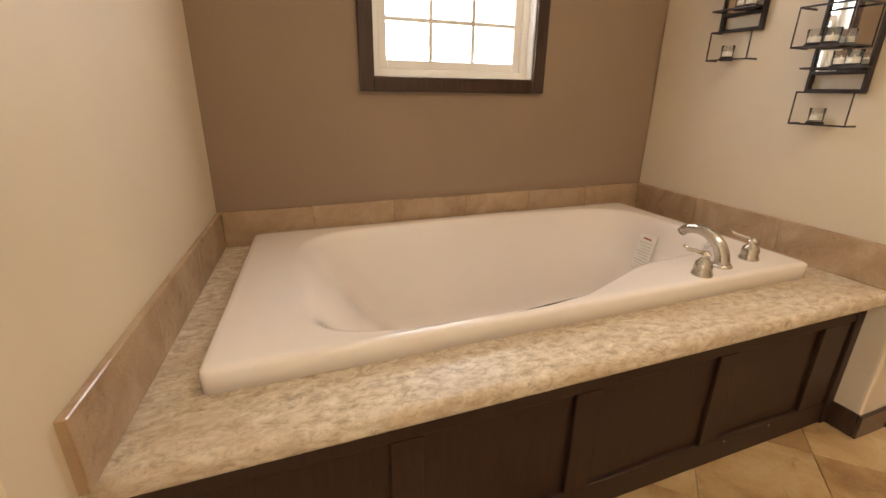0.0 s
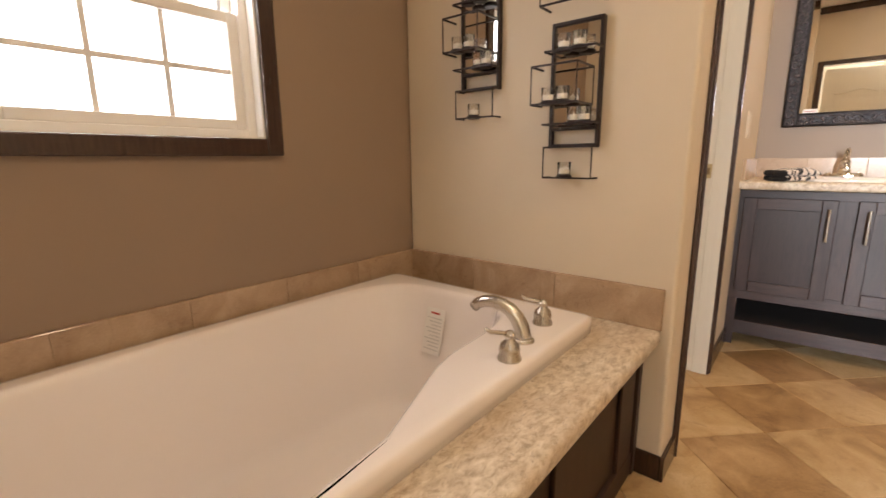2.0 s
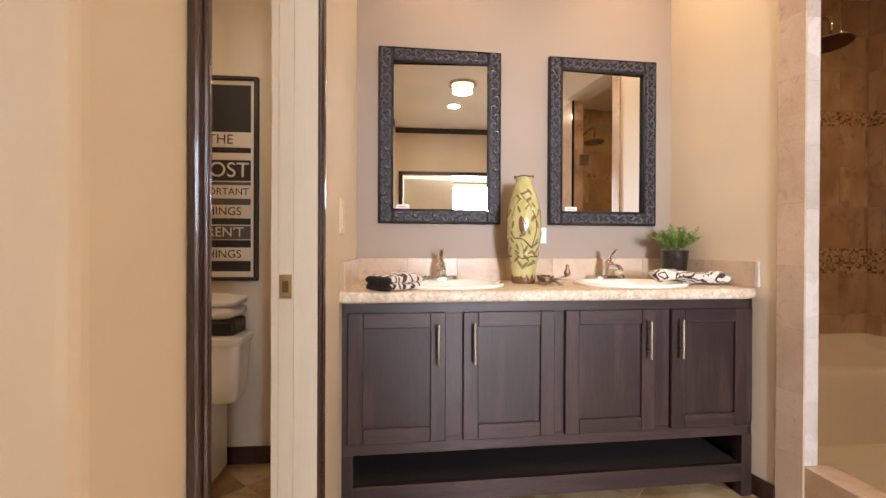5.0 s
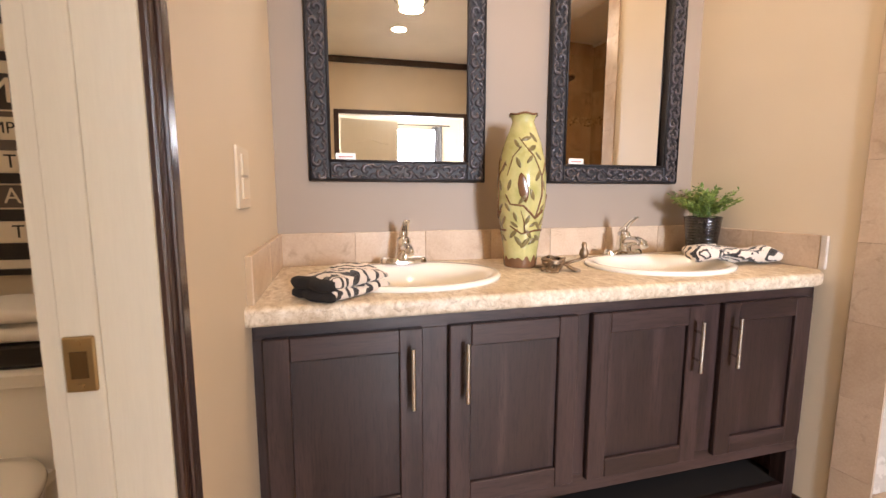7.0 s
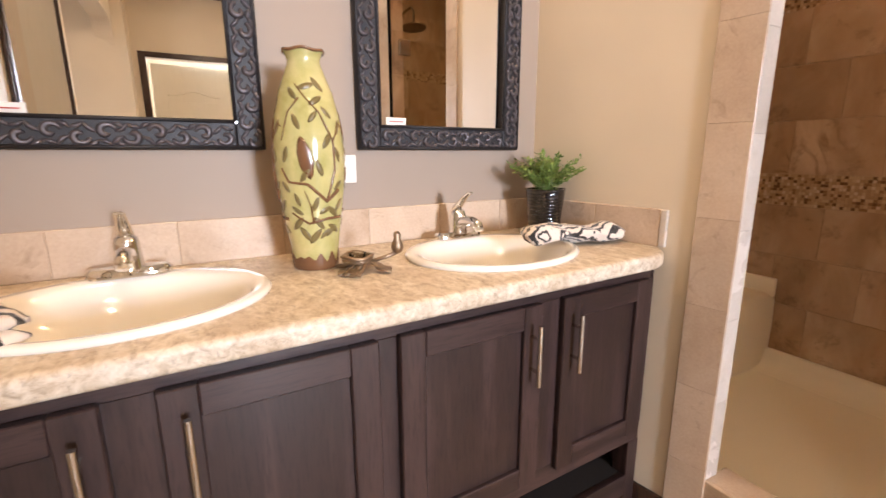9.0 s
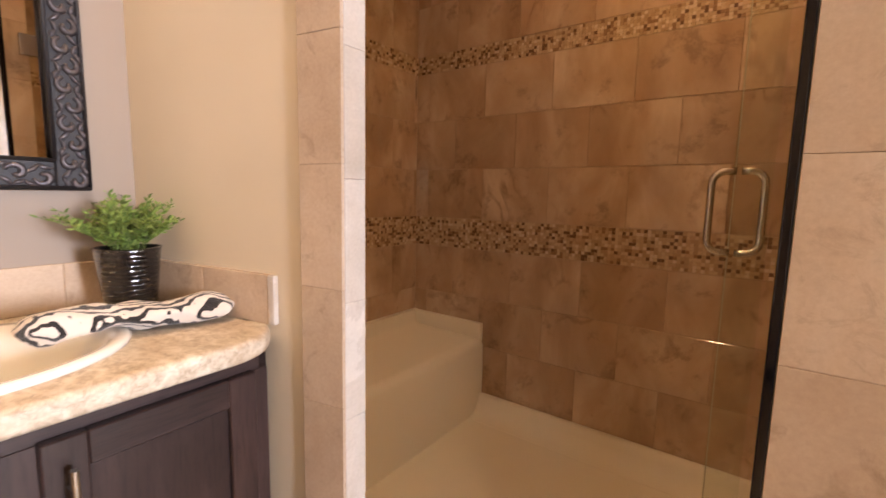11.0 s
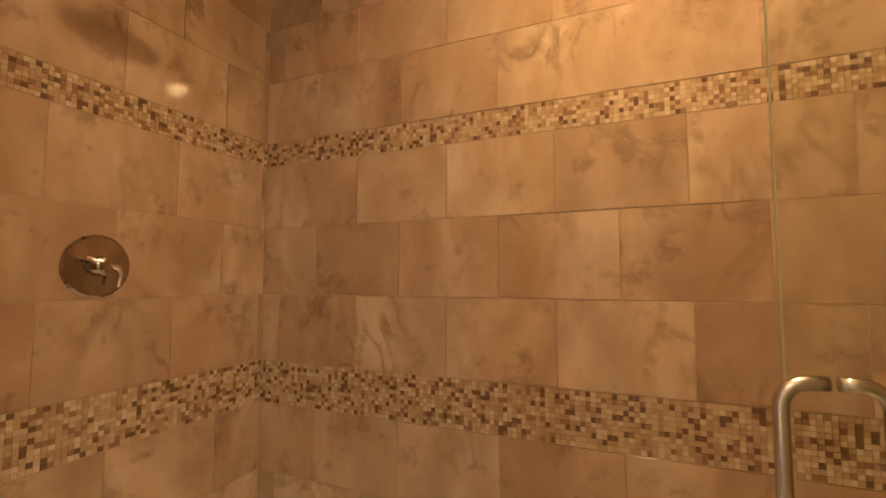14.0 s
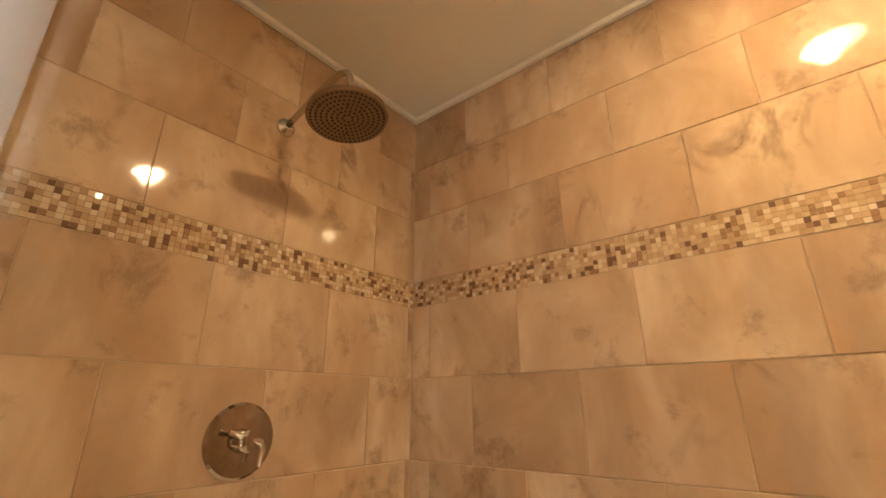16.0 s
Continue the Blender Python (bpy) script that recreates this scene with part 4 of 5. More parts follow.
    tag = part("sticker", trued(XV - 0.0137, yb - f - 0.085, z0 + f + 0.004, XV - 0.0127, yb - f - 0.02, z0 + f + 0.026), PLASTIC, th, "small white printed sticker")
    part("line", trued(XV - 0.0145, yb - f - 0.075, z0 + f + 0.013, XV - 0.0139, yb - f - 0.03, z0 + f + 0.016), red, tag)


framed_mirror(0.614, 0.612, 1.172, 2.036, -2.2)
framed_mirror(-0.237, 0.588, 1.172, 2.036, 1.8)

# the vanity and the wall behind it stand a little askew to the rest of the house
SKEW = Matrix.Translation((XV, 0.15, 0)) @ Matrix.Rotation(radians(2.2), 4, "Z") @ Matrix.Translation((-XV, -0.15, 0))


def set_askew(before):
    for ob in set(bpy.data.objects) - before:
        if ob.parent is None:
            on_wall = ob.name.startswith(("wall_mirror", "splash", "wall_outlet"))
            ob.matrix_basis = SKEW @ Matrix.Translation((0, 0 if on_wall else 0.02, 0)) @ ob.matrix_basis


set_askew(before)
bpy.data.objects["wall_vanity"].matrix_basis = SKEW
for args in LATER:
    splash(*args)
SLANT = math.degrees(math.atan2(-0.622 - (YR - 0.01), XV + 0.06 - 3.185))
end = splash("splash_vanity_end", 3.378, YR - 0.0005, XV - 0.025, YR + 0.012, CT, 1.0, 0.23, "x", "beige tile splash at the counter's end with pale edge", DAYLIT_TILE)
part("edge_trim", B(3.358, YR, CT, 3.3775, YR + 0.0135, 1.0, bevel=0.003), BULLNOSE, end, "pale bullnose edge tile")
turned = Matrix.Translation((3.185, YR - 0.01, 0)) @ Matrix.Rotation(radians(SLANT), 4, "Z") @ Matrix.Translation((-3.185, -YR, 0))
end.matrix_basis = turned @ end.matrix_basis
bb = struct("baseboard_vanity_side", B(3.285, YR, 0, 3.42, YR + 0.012, 0.085, bevel=0.003), DARK_TRIM, "dark espresso stained baseboard", "baseboard")
bb.matrix_basis = turned

# ---- shower ----
ZP = 0.07
pan = thing("shower_pan", (2.8, -1.45, 0), "cream fibreglass shower base with a moulded bench", "shower base")
bm = bmesh.new()
box(bm, XSW, YS, 0.0, XSE, YF - 0.01, ZP)
part("pan_floor", bm, PAN, pan)
bm = bmesh.new()
rim = 0.165


def cove(bm, x0, y0, x1, y1, nx, ny):
    """A raised rim along one wall, coved into the floor. (nx, ny) points into the pan."""
    prof = [(0, 0.0), (0, rim), (0.022, rim), (0.030, rim - 0.008), (0.036, ZP + 0.06), (0.05, ZP + 0.025), (0.08, ZP + 0.006), (0.12, ZP + 0.001), (0.12, 0.0)]
    rows = []
    for x, y in ((x0, y0), (x1, y1)):
        rows.append([Vector((x + nx * d, y + ny * d, z)) for d, z in prof])
    loft(bm, rows)


cove(bm, XSW, YS, XSE, YS, 0, 1)
cove(bm, XSW, YS, XSW, YF - 0.01, 1, 0)
smooth_by_angle(part("pan_rim", bm, PAN, pan), 50)
bm = bmesh.new()
sx = 3.635
prof = [(sx, 0.0), (sx - 0.004, 0.28), (sx, 0.42), (sx + 0.012, 0.446), (sx + 0.04, 0.458), (XSE - 0.06, 0.463), (XSE - 0.035, 0.478), (XSE - 0.025, 0.533), (XSE, 0.537), (XSE, 0.0)]
loft(bm, [[Vector((x, y, z)) for x, z in prof] for y in (YS, YF + 0.037)])
box(bm, sx, YS, 0.44, XSE, YS + 0.026, 0.535, 0.006)
smooth_by_angle(part("bench", bm, PAN, pan), 50)
drain = thing("shower_drain", (2.70, -1.55, ZP), "round chrome drain cover in the shower base", "drain")
part("ring", lathe(bmesh.new(), [(0.055, 0), (0.055, 0.004), (0.045, 0.005), (0.044, 0.001)], 32, (2.70, -1.55, ZP)), CHROME, drain)
bm = lathe(bmesh.new(), [(0.044, 0.0005), (0.044, 0.002)], 32, (2.70, -1.55, ZP))
part("grate", bm, BLACK, drain)
for k in range(5):
    part("slot_bar", B(2.70 - 0.04 + 0.018 * k, -1.585, ZP + 0.002, 2.70 - 0.034 + 0.018 * k, -1.515, ZP + 0.0045), CHROME, drain)

curb = thing("shower_curb", (2.83, -0.80, 0), "beige tiled curb across the shower opening", "curb")
tagged(curb, kind="structure")
part("core", B(2.488, YF + 0.0, 0, 3.185, YR - 0.022, 0.205), GROUT, curb)
for k in range(2):
    x0 = 2.489 + 0.347 * k
    part("tile", B(x0, YR - 0.022, 0.002, x0 + 0.345, YR - 0.01, 0.218, bevel=0.003, seg=1), DAYLIT_TILE, curb)
    part("tile", B(x0, YF - 0.01, 0.205, x0 + 0.345, YR - 0.0225, 0.218, bevel=0.003, seg=1), DAYLIT_TILE, curb)

door = thing("shower_door", (2.512, -0.875, 0.22), "frameless clear glass shower door swung open into the shower", "shower door")
swing = pose(2.512, -0.875, 0, 0, 0, 7.0)


def swung(bm):
    bmesh.ops.transform(bm, matrix=swing, verts=bm.verts)
    return bm


pane = part("pane", swung(B(-0.005, -0.640, 0.225, 0.005, -0.030, 2.10, bevel=0.001, seg=1)), clear_pane("shower_door_glass", (0.97, 0.985, 0.955)), door)
pane.visible_shadow = False
# Opaque strip added: the light line at the pane's edge is its pale colour.
part("edge_glint", swung(B(-0.0014, -0.6430, 0.225, 0.0014, -0.6404, 2.10)), mat("glass_edge_glint", (0.50, 0.46, 0.34), 0.15), door, "pale strip painted as the light line of the glass edge")
hy, hz0, hz1, hd = -0.520, 1.060, 1.248, 0.047
for s in (-1, 1):
    xg = s * 0.005
    pts = [Vector((xg, hy, hz0))]
    pts += arc((xg + s * (hd - 0.028), hy, hz0 + 0.028), 0.028, -90, 0, 6, (s, 0, 0), (0, 0, 1))
    pts += arc((xg + s * (hd - 0.028), hy, hz1 - 0.028), 0.028, 0, 90, 6, (s, 0, 0), (0, 0, 1))
    pts += [Vector((xg, hy, hz1))]
    part("handle", swung(tube(bmesh.new(), pts, 0.0085, 12)), NICKEL, door, "brushed nickel loop pull handle", True)
for z in (0.5, 1.8):
    part("hinge", swung(B(-0.014, -0.075, z - 0.045, 0.014, -0.001, z + 0.045, bevel=0.003)), NICKEL, door)
struct("trim_shower_jamb", B(2.488, YF + 0.019, 0.218, 2.499, YF + 0.037, 2.30, bevel=0.002), mat("polished_black_seal", (0.008, 0.007, 0.008), 0.06), "polished black upright strip at the shower jamb", "trim")

VALVE = mat("polished_dark_nickel", (0.42, 0.36, 0.31), 0.10, 1.0)
valve_at = ((XSE, -1.474, 1.398, -1), (XSW, -1.474, 1.398, 1))
for x, y, z, s in valve_at:
    v = thing("shower_valve", (x, y, z), "polished nickel round shower valve plate with lever", "shower valve", "shower valves")
    m = Matrix.Translation((x, y, z)) @ Euler((0, s * math.pi / 2, 0)).to_matrix().to_4x4()
    smooth_by_angle(part("plate", lathe(bmesh.new(), [(0.083, 0), (0.084, 0.004), (0.078, 0.009), (0.03, 0.014), (0.029, 0.014)], 40, m=m), VALVE, v), 30)
    smooth_by_angle(part("hub", lathe(bmesh.new(), [(0.026, 0.012), (0.024, 0.045), (0.018, 0.05), (0.001, 0.051)], 28, m=m), VALVE, v), 40)
    bx = x + s * 0.042
    part("lever", tube(bmesh.new(), [(bx, y + 0.045, z + 0.020), (bx, y, z + 0.006), (bx + s * 0.004, y - 0.03, z - 0.004), (bx + s * 0.004, y - 0.036, z - 0.02), (bx + s * 0.002, y - 0.032, z - 0.055)], [0.006, 0.008, 0.008, 0.007, 0.005], 10), CHROME, v, smooth=True)

HEAD = brushed("aged_bronze_shower_metal", (0.26, 0.19, 0.13), 0.3)
for x, y, z, s in ((XSE, -1.485, 2.260, -1), (XSW, -1.485, 2.260, 1)):
    h = thing("rain_shower_fixture", (x, y, z), "brushed nickel round rain shower head on a bent arm", "shower head", "shower heads")
    m = Matrix.Translation((x, y, z)) @ Euler((0, s * math.pi / 2, 0)).to_matrix().to_4x4()
    smooth_by_angle(part("flange", lathe(bmesh.new(), [(0.028, 0), (0.028, 0.005), (0.014, 0.016)], 28, m=m), NICKEL, h), 40)
    pts = [Vector((x, y, z)), Vector((x + s * 0.07, y, z + 0.02)), Vector((x + s * 0.16, y, z + 0.05))]
    pts += arc((x + s * 0.245, y, z + 0.005), 0.055, 110, 8, 10, (s, 0, 0), (0, 0, 1))
    pts += [Vector((x + s * 0.30, y, z - 0.05))]
    part("arm", tube(bmesh.new(), pts, 0.0095, 14), NICKEL, h, smooth=True)
    c = Vector((x + s * 0.30, y, z - 0.105))
    tilt = Matrix.Translation(c) @ Euler((0, s * -0.12, 0)).to_matrix().to_4x4()
    head = part("head", lathe(bmesh.new(), [(0.100, 0.0), (0.103, 0.003), (0.103, 0.010), (0.095, 0.014), (0.03, 0.022), (0.018, 0.04), (0.012, 0.05)], 48, m=tilt), HEAD, h)
    smooth_by_angle(head, 40)
    bm = bmesh.new()
    for ring in range(1, 8):
        for k in range(ring * 7):
            a = 2 * math.pi * k / (ring * 7)
            lathe(bm, [(0.0032, 0.0004), (0.0032, -0.0015), (0.002, -0.0025)], 6, m=tilt @ Matrix.Translation((0.013 * ring * math.cos(a), 0.013 * ring * math.sin(a), 0)))
    tagged(part("nozzle_field", bm, BLACK, h, "dark rubber spray nozzles in rings"), kind="stuff")

# shower tile walls: courses of running bond with two mosaic bands
COURSES = [(0.165, 0.408, 1), (0.410, 0.656, 0), (0.658, 0.905, 1), (1.060, 1.308, 0), (1.310, 1.558, 1), (1.560, 1.803, 0), (1.895, 2.138, 1), (2.140, 2.354, 0), (2.356, ZS, 1)]
BANDS = [(0.907, 1.058, 11), (1.805, 1.893, 7)]
TW = 0.343
mesh_cache = {}


def tile_mesh(w, h):
    key = (round(w, 3), round(h, 3))
    if key not in mesh_cache:
        mesh_cache[key] = mesh_of(B(-w / 2, -0.012, -h / 2, w / 2, 0, h / 2, bevel=0.0015, seg=1), "tile", TILE)
    return mesh_cache[key]


def tiled_wall(owner, m, length, shift, z_top=99, z_from=0.22):
    """Tiles on a wall: m carries x along the wall, y into the wall, z up; the face lies at y = -0.012."""
    for z0, z1, par in COURSES:
        if z1 < z_from:
            continue
        z1 = min(z1, z_top)
        u = shift + (TW / 2 if par else 0) - 14 * TW
        while u < length:
            a, b = max(0, u), min(length, u + TW)
            if b - a > 0.012:
                ob = new("tile", tile_mesh(b - a - 0.0018, z1 - z0 - 0.0005))
                ob.parent = owner
                ob.matrix_basis = m @ Matrix.Translation(((a + b) / 2, 0, (z0 + z1) / 2))
            u += TW
    for z0, z1, rows in BANDS:
        h = (z1 - z0) / rows
        n = int(length / h)
        w = length / n
        verts, faces = [], []
        rng = random.Random(7)
        for r in range(rows):
            for k in range(n):
                g = 0.0004
                d = -0.012 - 0.001 * rng.random()
                x0, x1, y0, y1 = k * w + g, (k + 1) * w - g, z0 + r * h + g, z0 + (r + 1) * h - g
                i = len(verts)
                tx, tz = 0.0014 * (rng.random() - 0.5), 0.0014 * (rng.random() - 0.5)
                verts += [(x0, 0, y0), (x1, 0, y0), (x1, 0, y1), (x0, 0, y1), (x0, d + tx, y0), (x1, d - tx, y0), (x1, d - tx + tz, y1), (x0, d + tx + tz, y1)]
                faces += [(i + 4, i + 5, i + 6, i + 7), (i, i + 1, i + 5, i + 4), (i + 1, i + 2, i + 6, i + 5), (i + 2, i + 3, i + 7, i + 6), (i + 3, i, i + 4, i + 7)]
        me = bpy.data.meshes.new("mosaic")
        me.from_pydata(verts, [], faces)
        me.materials.append(MOSAIC)
        ob = new("mosaic", me)
        ob.parent = owner
        ob.matrix_basis = m
        tagged(ob, "band of small brown and cream mosaic tiles", kind="stuff")


# crown trim in the shower
bm = bmesh.new()
box(bm, XSW, YS, ZS - 0.022, XSE, YS + 0.02, ZS - 0.001, 0.004)
box(bm, XSE - 0.02, YS + 0.02, ZS - 0.022, XSE, YF, ZS - 0.001, 0.004)
struct("trim_shower_ceiling", bm, CEIL, "white trim strip under the shower ceiling", "trim")


# ---- lamps ----
def can_light(x, y, z):
    th = thing("recessed_light", (x, y, z), "round recessed ceiling light, lit", "ceiling light", "recessed lights")
    part("ring", lathe(bmesh.new(), [(0.090, 0), (0.090, -0.004), (0.066, -0.006), (0.062, -0.001)], 32, (x, y, z)), WHITE_TRIM, th)
    part("lens", lathe(bmesh.new(), [(0.062, -0.0005), (0.062, -0.003)], 32, (x, y, z)), GLOW, th, "glowing lamp lens")


# The last can, over the toilet, is an unseen addition to light that room.
for x, y, z in ((0.95, 1.45, ZC), (0.70, 0.20, ZC), (3.50, 0.56, ZC), (3.48, -0.36, ZC), (2.72, -1.5, ZS), (2.9, 1.6, ZV)):
    can_light(x, y, z)
th = thing("dome_light", (1.42, 0.19, ZC), "flush dome ceiling light with nickel rim, lit", "ceiling light")
part("rim", lathe(bmesh.new(), [(0.145, 0), (0.145, -0.018), (0.130, -0.028), (0.108, -0.028)], 40, (1.42, 0.19, ZC)), NICKEL, th)
part("dome", lathe(bmesh.new(), [(0.108, -0.024), (0.104, -0.045), (0.085, -0.066), (0.05, -0.080), (0.001, -0.085)], 40, (1.42, 0.19, ZC)), GLOW, th, "glowing frosted glass dome", True)

# ---- bedroom beyond the doorway (seen in the mirrors) ----
bx0, by0, by1 = -3.5, -3.2, 3.0
struct("wall_bedroom_west", wall_with_hole(bx0 - 0.12, by0, bx0, by1, ZC, -1.03, -0.13, 1.15, 2.35, "y"), CREAM, "cream bedroom wall with a bright window", "wall")
struct("wall_bedroom_south", B(bx0, by0 - 0.12, 0, XD - 0.12, by0, ZC), CREAM, "plain cream bedroom wall", "wall")
struct("wall_bedroom_north", B(bx0, by1, 0, XD - 0.12, by1 + 0.12, ZC), CREAM, "plain cream bedroom wall", "wall")
bm = bmesh.new()
box(bm, XD - 0.12, by0, 0, XD - 0.005, YF - 0.13, ZC), box(bm, XD - 0.12, YN, 0, XD - 0.005, by1, ZC)
struct("wall_bedroom_east", bm, CREAM, "plain cream bedroom wall", "wall")
struct("floor_bedroom", B(bx0 - 0.12, by0, -0.12, XD - 0.12, by1, 0.0), paint("beige_carpet", (0.35, 0.28, 0.2), 0.9), "beige carpeted bedroom floor", "floor")
struct("ceiling_bedroom", B(bx0 - 0.12, by0, ZC, XD - 0.12, by1, ZC + 0.1), CEIL, "white bedroom ceiling", "ceiling")
w2 = thing("window_2", (bx0, -0.58, 1.15), "white bedroom window in two sashes", "window")
tagged(w2, kind="structure")
bm = bmesh.new()
for y0, y1, z0, z1 in ((-1.03, -0.98, 1.15, 2.35), (-0.18, -0.13, 1.15, 2.35), (-0.98, -0.18, 1.15, 1.2), (-0.98, -0.18, 2.3, 2.35), (-0.98, -0.18, 1.72, 1.78)):
    box(bm, bx0 - 0.08, y0, z0, bx0 - 0.03, y1, z1, 0.003)
part("window_frame", bm, WHITE_TRIM, w2)
bm = bmesh.new()
rings = []
for z in (0.05, 1.2, 2.42):
    rings.append([Vector((bx0 + 0.07 + 0.025 * math.sin(k * 1.3), -0.99 - 0.016 * k, z)) for k in range(14)])
loft(bm, rings, cap=False, closed=False)
cur = part("curtain", bm, mat("grey_curtain_cloth", (0.16, 0.16, 0.17), 0.9), smooth=True)
sol = cur.modifiers.new("thick", "SOLIDIFY")
sol.thickness = 0.004
tagged(cur, "grey gathered curtain beside the bedroom window", "curtain")
rod = part("curtain_rod", tube(bmesh.new(), [(bx0 + 0.07, -1.35, 2.44), (bx0 + 0.07, 0.3, 2.44)], 0.012, 10), BLACK)
tagged(rod, "black curtain rod above the bedroom window", "curtain rod")
hung = pose(-0.50, 0.795, 0, 0, 0, -97)


def hung_box(*args, **kw):
    bm = B(*args, **kw)
    bmesh.ops.transform(bm, matrix=hung, verts=bm.verts)
    return bm


leafd = thing("bedroom_door", (-0.50, 0.795, 0), "white arched two-panel door standing nearly shut in the doorway", "door")
tagged(leafd, kind="structure")
part("slab", hung_box(0.0, -0.0175, 0.01, 0.74, 0.0175, 2.06, bevel=0.002), DOOR_WHITE, leafd)
for z0, z1 in ((0.2, 0.85), (1.0, 1.70)):
    part("panel", hung_box(0.12, 0.0172, z0, 0.62, 0.0225, z1, bevel=0.003), DOOR_WHITE, leafd)
bm = tube(bmesh.new(), [(0.12 + 0.05 * k, 0.019, 1.76 + 0.05 * math.exp(-((k - 5) / 2.2) ** 2)) for k in range(11)], 0.006, 6)
bmesh.ops.transform(bm, matrix=hung, verts=bm.verts)
part("panel_arch", bm, DOOR_WHITE, leafd, smooth=True)

# tall mirror on the wall beside the shower, met only in the vanity mirror
MX0, MX1, MZ0, MZ1 = 1.89, 2.225, 0.745, 1.68
tall = thing("wall_hung_mirror", ((MX0 + MX1) / 2, YF + 0.03, MZ0), "tall wall mirror in a narrow dark frame", "mirror")
fy = YF + 0.028
part("glass", B(MX0 + 0.02, fy, MZ0 + 0.02, MX1 - 0.02, fy + 0.006, MZ1 - 0.02), MIRROR, tall, "clear mirror glass")
for x0, x1, z0, z1 in ((MX0, MX0 + 0.025, MZ0, MZ1), (MX1 - 0.025, MX1, MZ0, MZ1), (MX0 + 0.025, MX1 - 0.025, MZ0, MZ0 + 0.025), (MX0 + 0.025, MX1 - 0.025, MZ1 - 0.025, MZ1)):
    part("frame_bar", B(x0, fy - 0.0005, z0, x1, fy + 0.018, z1, bevel=0.003), DARK_TRIM, tall)

# ---- tiled edges of the shower opening ----
def edge_tiles(name, label, x0, y0, x1, y1, z0, z1, h, material):
    th = thing(name, ((x0 + x1) / 2, (y0 + y1) / 2, z0), label, "tile edge")
    tagged(th, kind="structure")
    z = z0
    while z < z1 - 0.02:
        t = min(z1, z + h)
        part("tile", B(x0, y0, z + 0.0002, x1, y1, t - 0.0002, bevel=0.001, seg=1), material, th)
        z += h


edge_tiles("trim_shower_edge_east", "beige tile border on the stub wall beside the shower", 3.175, YR - 0.0095, 3.283, YR - 0.0005, 0.0, 2.30, 0.247, DAYLIT_TILE)
edge_tiles("trim_shower_end_east", "pale stone tile facing the end of the stub wall", 3.174, YF + 0.05, 3.1845, YR - 0.0105, 0.219, 2.30, 0.247, BULLNOSE)
edge_tiles("trim_shower_edge_west", "beige tile border on the wall beside the shower door", 2.24, YF + 0.027, 2.487, YF + 0.036, 0.0, 2.30, 0.247, DAYLIT_TILE)
edge_tiles("trim_shower_end_west", "beige tile facing the jamb behind the shower door", 2.4885, YF - 0.065, 2.498, YF + 0.0185, 0.165, 2.30, 0.247, TILE)
edge_tiles("trim_shower_inner_north", "beige tile lining inside the shower front wall", 3.186, YF + 0.038, XSE, YF + 0.0495, 0.54, ZS, 0.247, TILE)

bpy.data.objects["trim_shower_edge_east"].matrix_basis = Matrix.Translation((3.185, YR - 0.01, 0)) @ Matrix.Rotation(radians(SLANT), 4, "Z") @ Matrix.Translation((-3.185, -YR + 0.01, 0)) @ bpy.data.objects["trim_shower_edge_east"].matrix_basis

# ---- wall plates ----
before = set(bpy.data.objects)
plate = thing("wall_outlet", (XV, 0.10, 1.08), "white plastic double outlet plate", "outlet")
part("plate", B(XV - 0.006, 0.062, 1.078, XV, 0.145, 1.158, bevel=0.002), PLASTIC, plate)
for y in (0.085, 0.122):
    part("socket", B(XV - 0.0085, y - 0.012, 1.100, XV - 0.0055, y + 0.012, 1.136, bevel=0.001, seg=1), CERAMIC, plate)
set_askew(before)
plate = thing("light_switch", (3.27, YD, 1.11), "white plastic rocker switch plate", "light switch")
part("plate", B(3.222, YD - 0.006, 1.102, 3.340, YD, 1.230, bevel=0.002), SWITCH, plate)
for z0, z1 in ((1.122, 1.166), (1.171, 1.215)):
    part("rocker", B(3.252, YD - 0.010, z0, 3.310, YD - 0.005, z1, bevel=0.002), SWITCH, plate)

# ---- things on the vanity ----
before = set(bpy.data.objects)


def zebra():
    m = mat("zebra_towel_cloth", (0.8, 0.7, 0.6), 0.95)
    v = coords(m, (1.0, 1.0, 0.6))
    w = node(m, "ShaderNodeTexWave", Scale=14.0, Distortion=9.0, Detail=2.0)
    w.inputs["Detail Scale"].default_value = 1.6
    link(m, v, w.inputs["Vector"])
    r = ramp(m, w.outputs["Fac"], [(0.36, (0.015, 0.011, 0.010)), (0.43, (0.74, 0.65, 0.57))])
    link(m, r.outputs[0], bsdf(m).inputs["Base Color"])
    bsdf(m).inputs["Sheen Weight"].default_value = 0.3
    bump(m, noise_tex(m, v, 420, 3), 0.8, 0.003)
    return m


ZEBRA = zebra()
TOWEL_BLACK = mat("black_towel_cloth", (0.012, 0.010, 0.010), 0.95)
bump(TOWEL_BLACK, noise_tex(TOWEL_BLACK, coords(TOWEL_BLACK), 420, 3), 0.8, 0.003)


